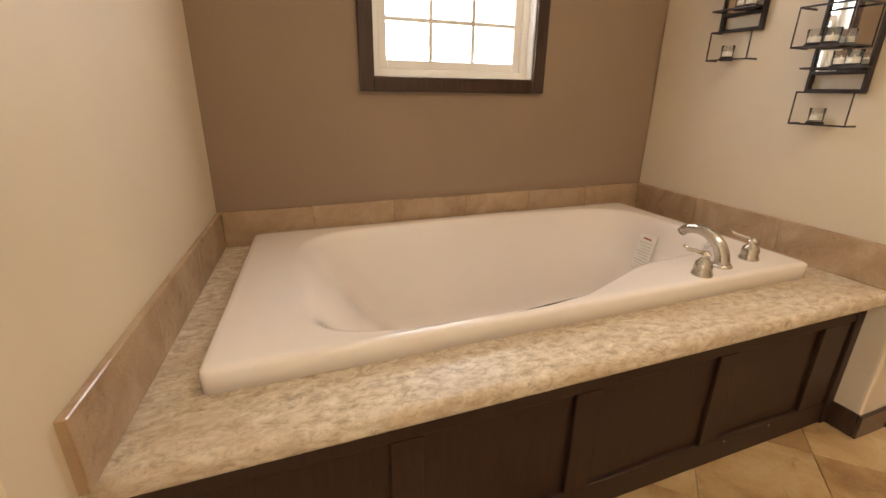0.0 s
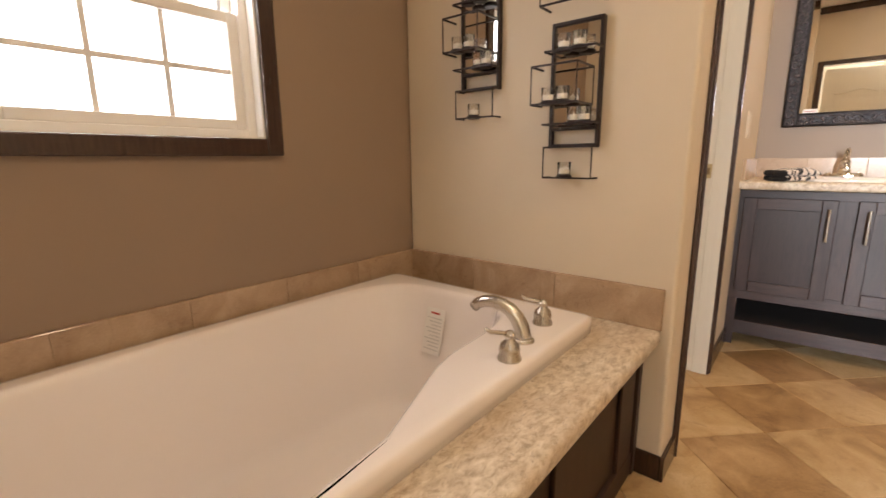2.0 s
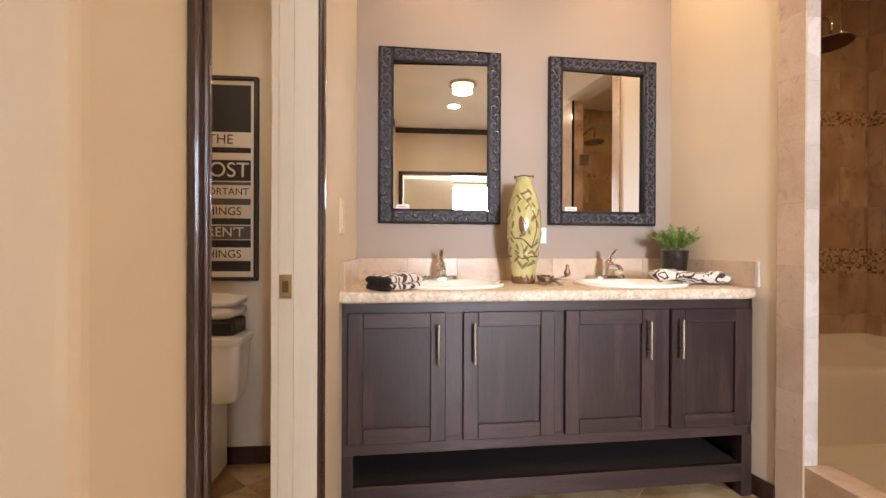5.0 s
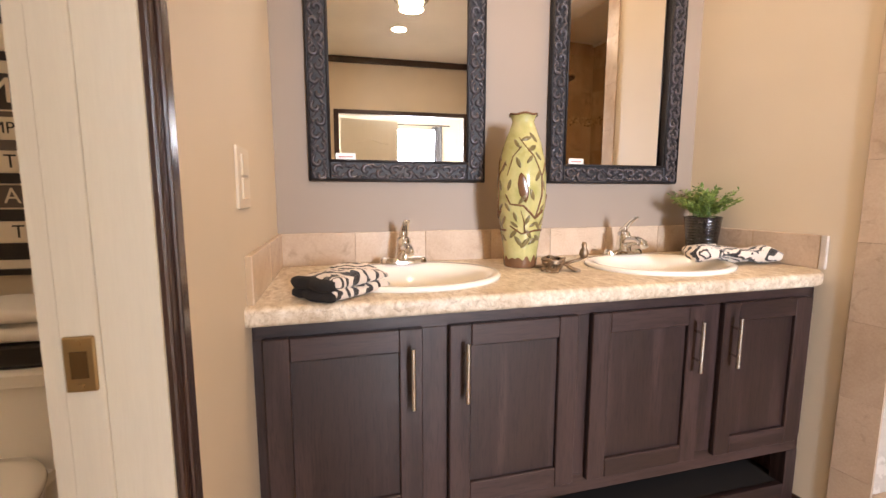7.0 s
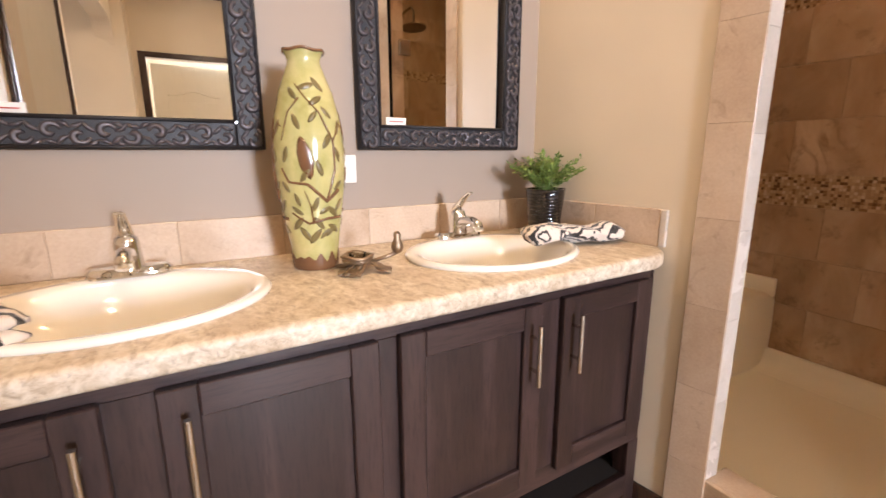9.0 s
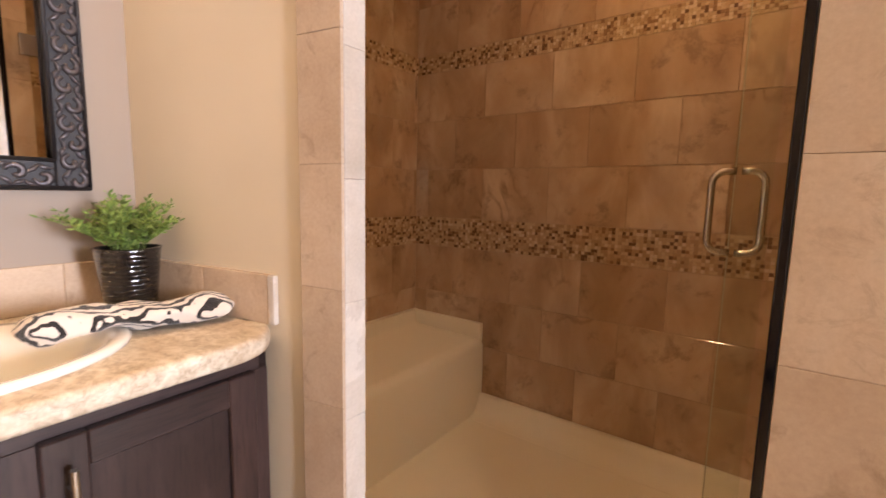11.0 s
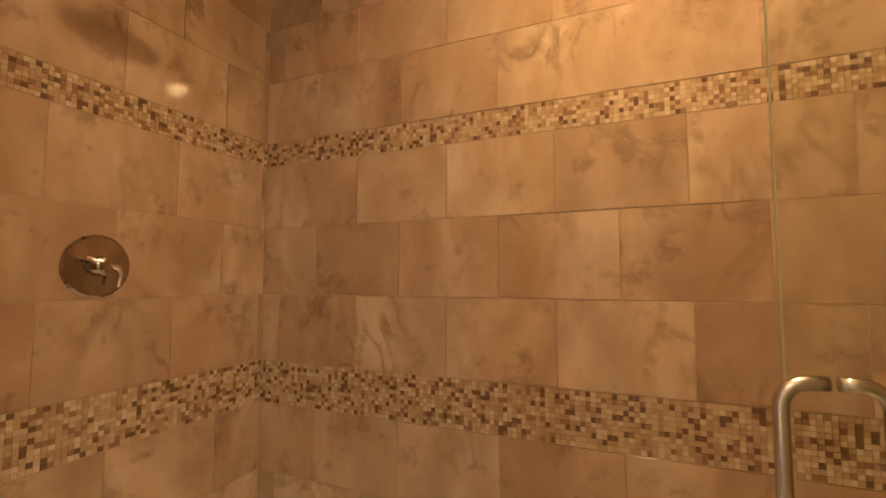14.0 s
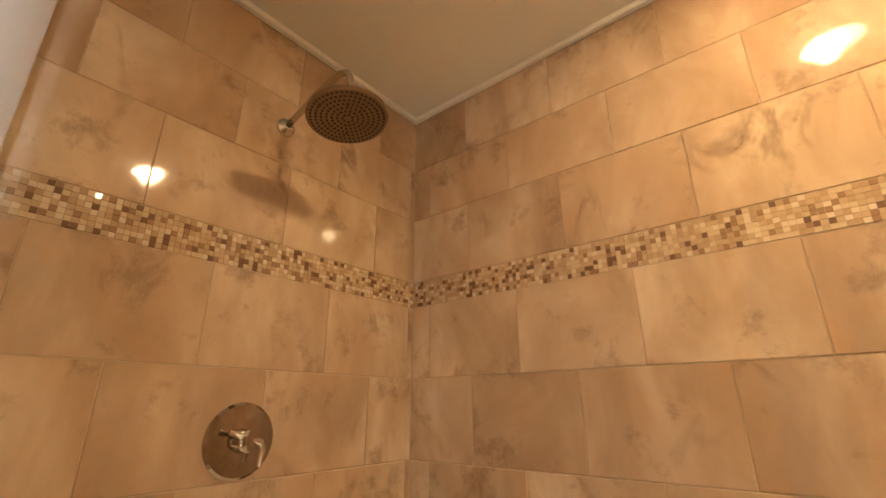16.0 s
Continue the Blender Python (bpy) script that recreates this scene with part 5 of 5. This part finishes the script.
def soft_slab(m, lu, lv, th, sag=0.0, seed=0):
    """A folded layer of cloth: rounded all round, a little uneven; u and v across, w up."""
    bm = bmesh.new()
    rings = []
    rng = random.Random(seed)
    n = 18
    for k in range(n + 1):
        u = -lu / 2 + lu * k / n
        edge = min(1.0, (min(k, n - k) + 0.35) / 2.2)
        ring = []
        for q in range(20):
            a = 2 * math.pi * q / 20
            c, s = math.cos(a), math.sin(a)
            vv = lv / 2 * math.copysign(abs(c) ** 0.35, c) * (0.96 + 0.04 * edge)
            ww = th / 2 * math.copysign(abs(s) ** 0.7, s) * edge ** 0.5
            wob = 0.16 * th * math.sin(9 * u / lu + 7 * vv / lv + seed) + sag * (vv / lv) * (u / lu)
            ring.append(m @ Vector((u, vv, th / 2 + ww + (wob if s > 0 else 0))))
        rings.append(ring)
    return loft(bm, rings)


tw = thing("folded_towel", (3.40, 0.84, CT), "folded zebra-striped hand towel with black border", "towel", "zebra towels")
m0 = Matrix.Translation((3.372, 0.815, CT + 0.001)) @ Matrix.Rotation(radians(-50), 4, "Z")
part("lower_fold", soft_slab(m0, 0.195, 0.125, 0.028, 0.014, 1), ZEBRA, tw, smooth=True)
part("upper_fold", soft_slab(m0 @ Matrix.Translation((0.006, 0.0, 0.024)) @ Matrix.Rotation(radians(5), 4, "Z"), 0.190, 0.118, 0.036, 0.026, 4), ZEBRA, tw, smooth=True)
for k, (dz, r) in enumerate(((0.0135, 0.0135), (0.039, 0.0150))):
    pts = [m0 @ Vector((-0.094 + 0.006 * math.sin(1.3 * q + 2 * k), -0.064 + 0.128 * q / 8, dz)) for q in range(9)]
    part("black_border", tube(bmesh.new(), pts, [r * 0.7] + [r] * 7 + [r * 0.7], 12), TOWEL_BLACK, tw, "black folded border", True)

tw = thing("draped_towel", (3.50, -0.50, CT), "zebra-striped towel lying crumpled over the sink's edge", "towel", "zebra towels")
rings = []
for k in range(27):
    t = k / 26
    y = -0.325 - 0.372 * t
    x = 3.490 + 0.018 * math.sin(5 * t) + 0.008 * t
    pinch = 1 - 0.30 * math.exp(-((t - 0.42) / 0.07) ** 2)
    end = math.sqrt(max(0.03, 1 - (2 * t - 1) ** 8))
    ry, rz = 0.054 * pinch * end, 0.027 * pinch * end * (1 + 0.15 * math.sin(17 * t))
    z = CT + 0.005 + 0.027 + (0.012 if t < 0.35 else 0.012 * max(0, 1 - (t - 0.35) * 6))
    ring = []
    for q in range(24):
        a = 2 * math.pi * q / 24
        w = 1 + 0.10 * math.sin(3 * a + 11 * t) + 0.06 * math.sin(5 * a - 19 * t)
        ring.append(Vector((x + ry * w * math.cos(a), y, z + rz * w * math.sin(a))))
    rings.append(ring)
part("cloth", loft(bmesh.new(), rings), ZEBRA, tw, smooth=True)

# tall vase
VX, VY = 3.64, 0.222
PROFILE = [(0.050, 0.0), (0.0535, 0.006), (0.056, 0.05), (0.066, 0.12), (0.076, 0.19), (0.0805, 0.25), (0.079, 0.30), (0.072, 0.355), (0.060, 0.405), (0.047, 0.44), (0.0375, 0.465), (0.0355, 0.475), (0.039, 0.486), (0.0445, 0.495)]


def vase_r(z):
    for (r0, z0), (r1, z1) in zip(PROFILE, PROFILE[1:]):
        if z0 <= z <= z1:
            return r0 + (r1 - r0) * (z - z0) / (z1 - z0)
    return PROFILE[-1][0]


GLAZE = mat("yellow_green_vase_glaze", (0.55, 0.52, 0.16), 0.12, coat=0.5)
v = coords(GLAZE)
gl = ramp(GLAZE, noise_tex(GLAZE, v, 14, 5, 0.6, 0.5), [(0.3, (0.37, 0.345, 0.115)), (0.55, (0.50, 0.455, 0.195)), (0.75, (0.60, 0.52, 0.27))])
link(GLAZE, gl.outputs[0], bsdf(GLAZE).inputs["Base Color"])
VBROWN = mat("brown_vase_glaze", (0.16, 0.075, 0.035), 0.25, coat=0.3)
VLEAF = mat("olive_vase_glaze", (0.17, 0.125, 0.045), 0.3, coat=0.3)
vase = thing("tall_vase", (VX, VY, CT), "tall yellow-green glazed vase with brown branch relief", "vase")
prof = PROFILE + [(0.041, 0.493), (0.033, 0.47), (0.034, 0.455)]
part("body", lathe(bmesh.new(), prof, 48, (VX, VY, CT)), GLAZE, vase, smooth=True)
rim_pts = [(VX + 0.0435 * math.cos(a), VY + 0.0435 * math.sin(a), CT + 0.495 + 0.002 * math.sin(5 * a)) for a in [2 * math.pi * k / 40 for k in range(41)]]
part("rim", tube(bmesh.new(), rim_pts, 0.0035, 8), VBROWN, vase, "uneven brown rim", True)
bm = bmesh.new()
rings = []
for k in range(4):
    rings.append([])
for q in range(96):
    a = 2 * math.pi * q / 96
    for k, z in enumerate((0.0, 0.006, 0.014, 0.024 + 0.015 * abs(math.sin(6.5 * a)) ** 1.5 + 0.006 * math.sin(11 * a))):
        r = vase_r(z) + 0.0012
        rings[k].append(Vector((VX + r * math.cos(a), VY + r * math.sin(a), CT + z + 0.0005)))
loft(bm, rings, cap=False)
part("foot_glaze", bm, VBROWN, vase, "jagged brown glaze round the foot", True)


def on_vase(a, z, lift=0.001):
    r = vase_r(z) + lift
    return Vector((VX + r * math.cos(a), VY + r * math.sin(a), CT + z))


def branch(pts, r0, r1):
    path = []
    for (a0, z0), (a1, z1) in zip(pts, pts[1:]):
        for k in range(5):
            t = k / 5
            path.append(on_vase(a0 + (a1 - a0) * t, z0 + (z1 - z0) * t))
    path.append(on_vase(*pts[-1]))
    n = len(path) - 1
    return tube(bmesh.new(), path, [r0 + (r1 - r0) * k / n for k in range(n + 1)], 6)


def vleaf(bm, a, z, turn, size):
    """A pointed leaf laid on the vase."""
    ring, top = [], []
    for k in range(10):
        t = 2 * math.pi * k / 10
        u, w = size * math.cos(t), size * 0.36 * math.sin(t) * (0.55 + 0.45 * abs(math.sin(t)))
        du, dz = u * math.cos(turn) - w * math.sin(turn), u * math.sin(turn) + w * math.cos(turn)
        r = vase_r(z)
        ring.append(on_vase(a + du / r, z + dz, 0.0003))
        top.append(on_vase(a + du / r * 0.8, z + dz * 0.8, 0.0016))
    loft(bm, [ring, top])


PI = math.pi
for base in (PI - 0.15, PI + 2.1, PI - 2.2):
    for pts, r0, r1 in (([(base + 0.75, 0.19), (base + 0.35, 0.165), (base - 0.2, 0.205), (base - 0.75, 0.21), (base - 0.95, 0.24)], 0.0045, 0.002),
                        ([(base + 0.35, 0.165), (base + 0.62, 0.235), (base + 0.60, 0.30), (base + 0.25, 0.36), (base - 0.25, 0.40), (base - 0.5, 0.42)], 0.003, 0.0012),
                        ([(base + 0.62, 0.30), (base + 0.95, 0.34), (base + 1.1, 0.33)], 0.002, 0.001),
                        ([(base - 0.35, 0.39), (base - 0.7, 0.36), (base - 0.9, 0.30)], 0.0022, 0.001),
                        ([(base + 1.0, 0.125), (base + 0.4, 0.125), (base - 0.25, 0.115), (base - 0.8, 0.14)], 0.004, 0.002),
                        ([(base - 0.1, 0.12), (base - 0.15, 0.155), (base - 0.3, 0.19)], 0.0025, 0.001)):
        part("branch", branch(pts, r0, r1), VBROWN, vase, smooth=True)
    bm = bmesh.new()
    rng = random.Random(11)
    spots = [(0.9, 0.33, 1.2), (0.75, 0.27, 1.9), (0.42, 0.30, 1.0), (0.2, 0.385, 0.6), (0.35, 0.42, 2.2), (-0.1, 0.415, 0.3), (-0.6, 0.40, -0.9), (-0.8, 0.27, 1.3), (0.6, 0.14, 2.4), (0.85, 0.155, 0.9), (0.3, 0.145, 0.5), (0.0, 0.16, 1.2),
             (-0.55, 0.17, 1.9), (-0.65, 0.115, 0.8), (0.7, 0.10, 2.6), (0.3, 0.09, 0.8), (-0.05, 0.085, 0.9), (-0.4, 0.09, 2.2), (-0.25, 0.225, 0.9), (0.15, 0.24, 1.9), (0.5, 0.36, 2.3), (0.05, 0.35, 0.9), (-0.45, 0.34, 2.0), (0.75, 0.20, 0.7), (-0.9, 0.20, 2.2), (0.55, 0.095, 0.8), (-0.6, 0.145, 2.5), (0.1, 0.115, 2.2)]
    for da, z, turn in spots:
        vleaf(bm, base + da, z, turn, 0.016 + 0.006 * rng.random())
    tagged(part("leaves", bm, VLEAF, vase, "small olive leaf reliefs", True), kind="stuff")
    bm = bmesh.new()
    vleaf(bm, base - 0.22, 0.262, 1.75, 0.048)
    part("oval_motif", bm, VBROWN, vase, "plain brown oval motif", True)

# twig candle holder
deco = thing("twig_holder", (3.53, 0.13, CT), "bronze twig table ornament with a rounded knob", "ornament")
rng = random.Random(5)
for k in range(7):
    a = 2 * PI * k / 7 + rng.random() * 0.5
    l = 0.060 + 0.018 * rng.random()
    bend = rng.uniform(-0.9, 0.9)
    pts = [(3.535 + l * t * math.cos(a + bend * t), 0.135 + l * t * math.sin(a + bend * t), CT + 0.026 - 0.020 * t ** 0.6 + 0.004 * math.sin(6 * t)) for t in (0.0, 0.2, 0.4, 0.6, 0.8, 1.0)]
    part("twig", tube(bmesh.new(), pts, [0.006, 0.0055, 0.005, 0.0055, 0.0045, 0.003], 7), BRONZE, deco, smooth=True)
    bm = bmesh.new()
    p, q = Vector(pts[3]), Vector(pts[5])
    d = (q - p).normalized()
    sd = d.cross(Vector((0, 0, 1))).normalized()
    mid = (p + q) / 2 + sd * 0.012
    ring = [mid + d * 0.020 * math.cos(2 * PI * u / 12) + sd * 0.009 * math.sin(2 * PI * u / 12) for u in range(12)]
    loft(bm, [[v + Vector((0, 0, 0.000)) for v in ring], [v + Vector((0, 0, 0.004)) for v in ring]])
    part("leaf", bm, BRONZE, deco, smooth=False)
for k in range(3):
    ring = [(3.545 + (0.030 + 0.003 * k) * math.cos(a), 0.15 + (0.030 + 0.003 * k) * math.sin(a), CT + 0.022 + 0.007 * k + 0.003 * math.sin(3 * a + k)) for a in [2 * PI * q / 24 for q in range(25)]]
    part("nest_ring", tube(bmesh.new(), ring, 0.004, 6), BRONZE, deco, smooth=True)
part("cup", lathe(bmesh.new(), [(0.018, 0.0), (0.021, 0.022), (0.019, 0.022), (0.016, 0.003)], 20, (3.545, 0.15, CT + 0.020)), CUP, deco, "frosted glass candle cup", True)
part("stem", tube(bmesh.new(), [(3.535, 0.13, CT + 0.018), (3.52, 0.09, CT + 0.03), (3.51, 0.065, CT + 0.040)], 0.005, 8), BRONZE, deco, smooth=True)
part("knob", lathe(bmesh.new(), [(0.001, 0), (0.011, 0.006), (0.015, 0.018), (0.012, 0.03), (0.007, 0.038), (0.009, 0.046), (0.006, 0.054), (0.001, 0.056)], 18, (3.51, 0.062, CT + 0.036)), BRONZE, deco, "rounded bronze knob", True)

# potted plant
PX, PY = 3.678, -0.568
POT = mat("glossy_black_pot_glaze", (0.008, 0.007, 0.008), 0.12, coat=0.6)
w = node(POT, "ShaderNodeTexWave", Scale=28.0, Distortion=0.6)
w.bands_direction = "Z"
link(POT, coords(POT), w.inputs["Vector"])
dimple = node(POT, "ShaderNodeTexVoronoi", Scale=75.0)
link(POT, coords(POT, (1, 1, 1.2)), dimple.inputs["Vector"])
bump(POT, mix(POT, 0.4, w.outputs["Fac"], dimple.outputs["Distance"]), 0.8, 0.004)
plant = thing("potted_plant", (PX, PY, CT), "small fine-leaved green plant in a dimpled black pot", "plant")
smooth_by_angle(part("pot", lathe(bmesh.new(), [(0.049, 0), (0.051, 0.004), (0.066, 0.150), (0.069, 0.155), (0.063, 0.155), (0.060, 0.14), (0.055, 0.135)], 40, (PX, PY, CT)), POT, plant), 50)
part("soil", lathe(bmesh.new(), [(0.059, 0.130), (0.060, 0.138), (0.001, 0.142)], 24, (PX, PY, CT)), mat("dark_soil", (0.03, 0.02, 0.012), 0.95), plant)
LEAF = island_mat("fresh_green_leaf", [(0.0, (0.10, 0.17, 0.035)), (0.35, (0.16, 0.25, 0.05)), (0.7, (0.25, 0.34, 0.085)), (0.9, (0.09, 0.13, 0.035))], 0.5)
bsdf(LEAF).inputs["Subsurface Weight"].default_value = 0.0
verts, faces = [], []
rng = random.Random(9)
for k in range(95):
    a, lean = rng.random() * 2 * PI, 0.22 + 0.80 * rng.random()
    l = 0.085 + 0.075 * rng.random()
    root = Vector((PX + 0.03 * rng.uniform(-1, 1), PY + 0.03 * rng.uniform(-1, 1), CT + 0.138))
    out = Vector((math.cos(a), math.sin(a), 0))
    spine = []
    for q in range(7):
        t = q / 6
        spine.append(root + out * (l * math.sin(lean) * t ** 1.4 * 1.1) + Vector((0, 0, l * math.cos(lean * 0.75) * (t - 0.25 * lean * t * t))))
    for q in range(6):
        p, d = spine[q], (spine[q + 1] - spine[q])
        side = d.cross(Vector((0, 0, 1))).normalized() * 0.0009
        i = len(verts)
        verts += [p - side, p + side, spine[q + 1] + side, spine[q + 1] - side]
        faces.append((i, i + 1, i + 2, i + 3))
        if q < 2:
            continue
        for r in range(8):
            b = rng.random() * 2 * PI
            dirn = (d.normalized() * 0.7 + Vector((math.cos(b), math.sin(b), rng.uniform(-0.3, 0.5)))).normalized()
            ll = 0.011 + 0.010 * rng.random()
            w1 = dirn.orthogonal().normalized() * ll * 0.17
            o = p + d * rng.random()
            i = len(verts)
            verts += [o, o + dirn * ll * 0.5 + w1, o + dirn * ll, o + dirn * ll * 0.5 - w1]
            faces.append((i, i + 1, i + 2, i + 3))
me = bpy.data.meshes.new("foliage")
me.from_pydata(verts, [], faces)
me.materials.append(LEAF)
fo = new("foliage", me)
fo.parent = plant
fo.matrix_parent_inverse = plant.matrix_basis.inverted()
tagged(fo, "feathery bright green sprigs", kind="stuff")
set_askew(before)

# ---- toilet room ----
toilet = thing("toilet", (3.55, 1.74, 0), "white porcelain toilet with its lid closed", "toilet")
TYC = 1.74
bm = loft(bmesh.new(), [rounded(3.715, TYC, 0.085, 0.200, 6, 0.36, 48), rounded(3.715, TYC, 0.092, 0.212, 7, 0.40, 48), rounded(3.715, TYC, 0.098, 0.222, 7, 0.60, 48), rounded(3.715, TYC, 0.096, 0.220, 7, 0.615, 48)])
smooth_by_angle(part("tank", bm, CERAMIC, toilet))
bm = loft(bmesh.new(), [rounded(3.712, TYC, 0.104, 0.230, 7, 0.616, 48), rounded(3.712, TYC, 0.110, 0.236, 7, 0.630, 48), rounded(3.712, TYC, 0.108, 0.234, 7, 0.650, 48), rounded(3.712, TYC, 0.09, 0.215, 6, 0.657, 48)])
smooth_by_angle(part("tank_lid", bm, CERAMIC, toilet), 50)
bm = loft(bmesh.new(), [rounded(3.42, TYC, 0.22, 0.11, 2.4, 0.0, 48), rounded(3.42, TYC, 0.20, 0.10, 2.4, 0.08, 48), rounded(3.40, TYC, 0.22, 0.13, 2.3, 0.22, 48), rounded(3.37, TYC, 0.255, 0.175, 2.2, 0.34, 48), rounded(3.36, TYC, 0.265, 0.185, 2.2, 0.385, 48)])
part("bowl", bm, CERAMIC, toilet, smooth=True)
part("pedestal_back", B(3.55, TYC - 0.12, 0.0, 3.80, TYC + 0.12, 0.37, bevel=0.03), CERAMIC, toilet)
bm = loft(bmesh.new(), [rounded(3.365, TYC, 0.262, 0.185, 2.2, 0.386, 48), rounded(3.365, TYC, 0.268, 0.190, 2.2, 0.40, 48), rounded(3.365, TYC, 0.262, 0.185, 2.2, 0.412, 48), rounded(3.365, TYC, 0.22, 0.15, 2.2, 0.418, 48)])
part("seat_lid", bm, CERAMIC, toilet, smooth=True)
part("flush_lever", tube(bmesh.new(), [(3.612, TYC + 0.17, 0.57), (3.595, TYC + 0.17, 0.57), (3.593, TYC + 0.11, 0.565)], 0.006, 8), CHROME, toilet, smooth=True)
tray = part("basket", B(3.635, TYC - 0.20, 0.658, 3.79, TYC + 0.20, 0.728, bevel=0.012), BLACK)
tagged(tray, "low black basket on the toilet tank", "basket")
TERRY = mat("white_terry_cloth", (0.80, 0.76, 0.70), 0.95)
bump(TERRY, noise_tex(TERRY, coords(TERRY), 380, 3), 0.9, 0.003)
for k in range(2):
    tw = part("bath_towel", soft_slab(Matrix.Translation((3.712, TYC - 0.005 * k, 0.729 + 0.052 * k)) @ Matrix.Rotation(radians(90 + 1.5 * k), 4, "Z"), 0.40, 0.17, 0.052, 0.01, 3 + k), TERRY, smooth=True)
    tagged(tw, "folded white terry towel stacked on the basket", "towel", "stacked towels")

sign = thing("wall_sign", (XV - 0.03, 1.668, 0.885), "framed black and white wall sign with stacked words", "sign")
SX = XV - 0.018
sy0, sy1, sz0, sz1 = 1.495, 1.845, 0.89, 1.87
INK = mat("black_sign_paint", (0.018, 0.015, 0.014), 0.6)
PAPER = paint("cream_sign_board", (0.70, 0.62, 0.50), 0.7)
GREYP = paint("grey_brown_sign_paint", (0.10, 0.08, 0.07), 0.7)
part("backing", B(SX + 0.004, sy0, sz0, XV - 0.0005, sy1, sz1), PAPER, sign)
for a, b, c, d in ((sy0, sy0 + 0.018, sz0, sz1), (sy1 - 0.018, sy1, sz0, sz1), (sy0 + 0.018, sy1 - 0.018, sz0, sz0 + 0.018), (sy0 + 0.018, sy1 - 0.018, sz1 - 0.018, sz1)):
    part("frame_bar", B(SX - 0.012, a, c, XV - 0.001, b, d, bevel=0.002), BLACK, sign)
strips = [(0.935, 0.985, INK, "", None), (0.99, 1.045, PAPER, "THINGS", INK), (1.05, 1.085, INK, "", None), (1.09, 1.155, GREYP, "AREN'T", PAPER), (1.16, 1.19, INK, "", None), (1.195, 1.25, PAPER, "THINGS", INK), (1.255, 1.285, GREYP, "", None),
          (1.29, 1.345, PAPER, "IMPORTANT", INK), (1.35, 1.365, GREYP, "", None), (1.37, 1.47, INK, "MOST", PAPER), (1.475, 1.50, PAPER, "", None), (1.505, 1.53, INK, "", None), (1.535, 1.60, PAPER, "THE", INK), (1.605, 1.83, INK, "", None)]
for z0, z1, material, text, ink in strips:
    st = part("strip", B(SX + 0.001, sy0 + 0.035, z0, SX + 0.0045, sy1 - 0.035, z1), material, sign)
    if text:
        cu = bpy.data.curves.new("words", "FONT")
        cu.body, cu.align_x, cu.align_y, cu.extrude = text, "CENTER", "CENTER", 0.0004
        cu.size = (z1 - z0) * 1.0
        tob = bpy.data.objects.new("words", cu)
        scene.collection.objects.link(tob)
        dg = bpy.context.evaluated_depsgraph_get()
        tme = bpy.data.meshes.new_from_object(tob.evaluated_get(dg))
        bpy.data.objects.remove(tob)
        tme.materials.clear()
        tme.materials.append(ink)
        wid = max(v.co.x for v in tme.vertices) - min(v.co.x for v in tme.vertices)
        sc = min(1.0, 0.26 / wid)
        tob = new("word", tme)
        tob.parent = st
        tob.matrix_basis = Matrix.Translation((SX + 0.0003, (sy0 + sy1) / 2, (z0 + z1) / 2)) @ Euler((radians(90), 0, radians(-90))).to_matrix().to_4x4() @ Matrix.Diagonal((sc, sc, 1, 1))

# ---- tile pieces of walls and floor ----
own = bpy.data.objects
tiled_wall(own["wall_shower_south"], pose(XSE, YS - 0.012, 0, 0, 0, 180), XSE - XSW, XSE - 2.98)
tiled_wall(own["wall_shower_east"], pose(XSE + 0.012, YF + 0.037, 0, 0, 0, -90), abs(YS - YF) + 0.037, abs(-1.349 - YF - 0.037))
tiled_wall(own["wall_shower_west"], pose(XSW - 0.012, YS, 0, 0, 0, 90), abs(YS - YF) - 0.09, 0.1)
S = 0.337
tl = {}
for dark in (0, 1):
    tl[dark] = mesh_of(B(-S / 2 + 0.0012, -S / 2 + 0.0012, -0.006, S / 2 - 0.0012, S / 2 - 0.0012, 0, bevel=0.0012, seg=1), "tile", FLOOR_DARK if dark else FLOOR_LIGHT)
c45 = math.sqrt(0.5)
rng = random.Random(3)
for i in range(-12, 13):
    for j in range(-12, 13):
        u, v = (i + 0.5) * S, (j + 0.5) * S
        x, y = 2.43 + (u - v) * c45, 0.765 + (u + v) * c45
        if not (XD - 0.1 < x < XV + 0.1 and YF - 0.1 < y < YN + 0.1):
            continue
        ob = new("tile", tl[(1 if (i + j) % 2 else 0) if rng.random() < 0.82 else rng.randrange(2)])
        ob.parent = own["floor"]
        ob.matrix_basis = pose(x, y, 0, 0, 0, 45 + 90 * rng.randrange(4))
        half = S * c45
        if x - half < XD - 0.1 or x + half > XV + 0.1 or y - half < YF - 0.05 or y + half > YN + 0.1:
            bm = bmesh.new()                                # tiles at the walls are cut to fit under them
            bm.from_mesh(ob.data)
            inv = ob.matrix_basis.inverted()
            for co, no in (((XD - 0.1, 0, 0), (-1, 0, 0)), ((XV + 0.1, 0, 0), (1, 0, 0)), ((0, YF - 0.05, 0), (0, -1, 0)), ((0, YN + 0.1, 0), (0, 1, 0))):
                bmesh.ops.bisect_plane(bm, geom=bm.verts[:] + bm.edges[:] + bm.faces[:], plane_co=inv @ Vector(co), plane_no=inv.to_3x3() @ Vector(no), clear_outer=True)
            if bm.faces:
                ob.data = mesh_of(bm, "tile", ob.data.materials[0])
            else:
                bpy.data.objects.remove(ob)
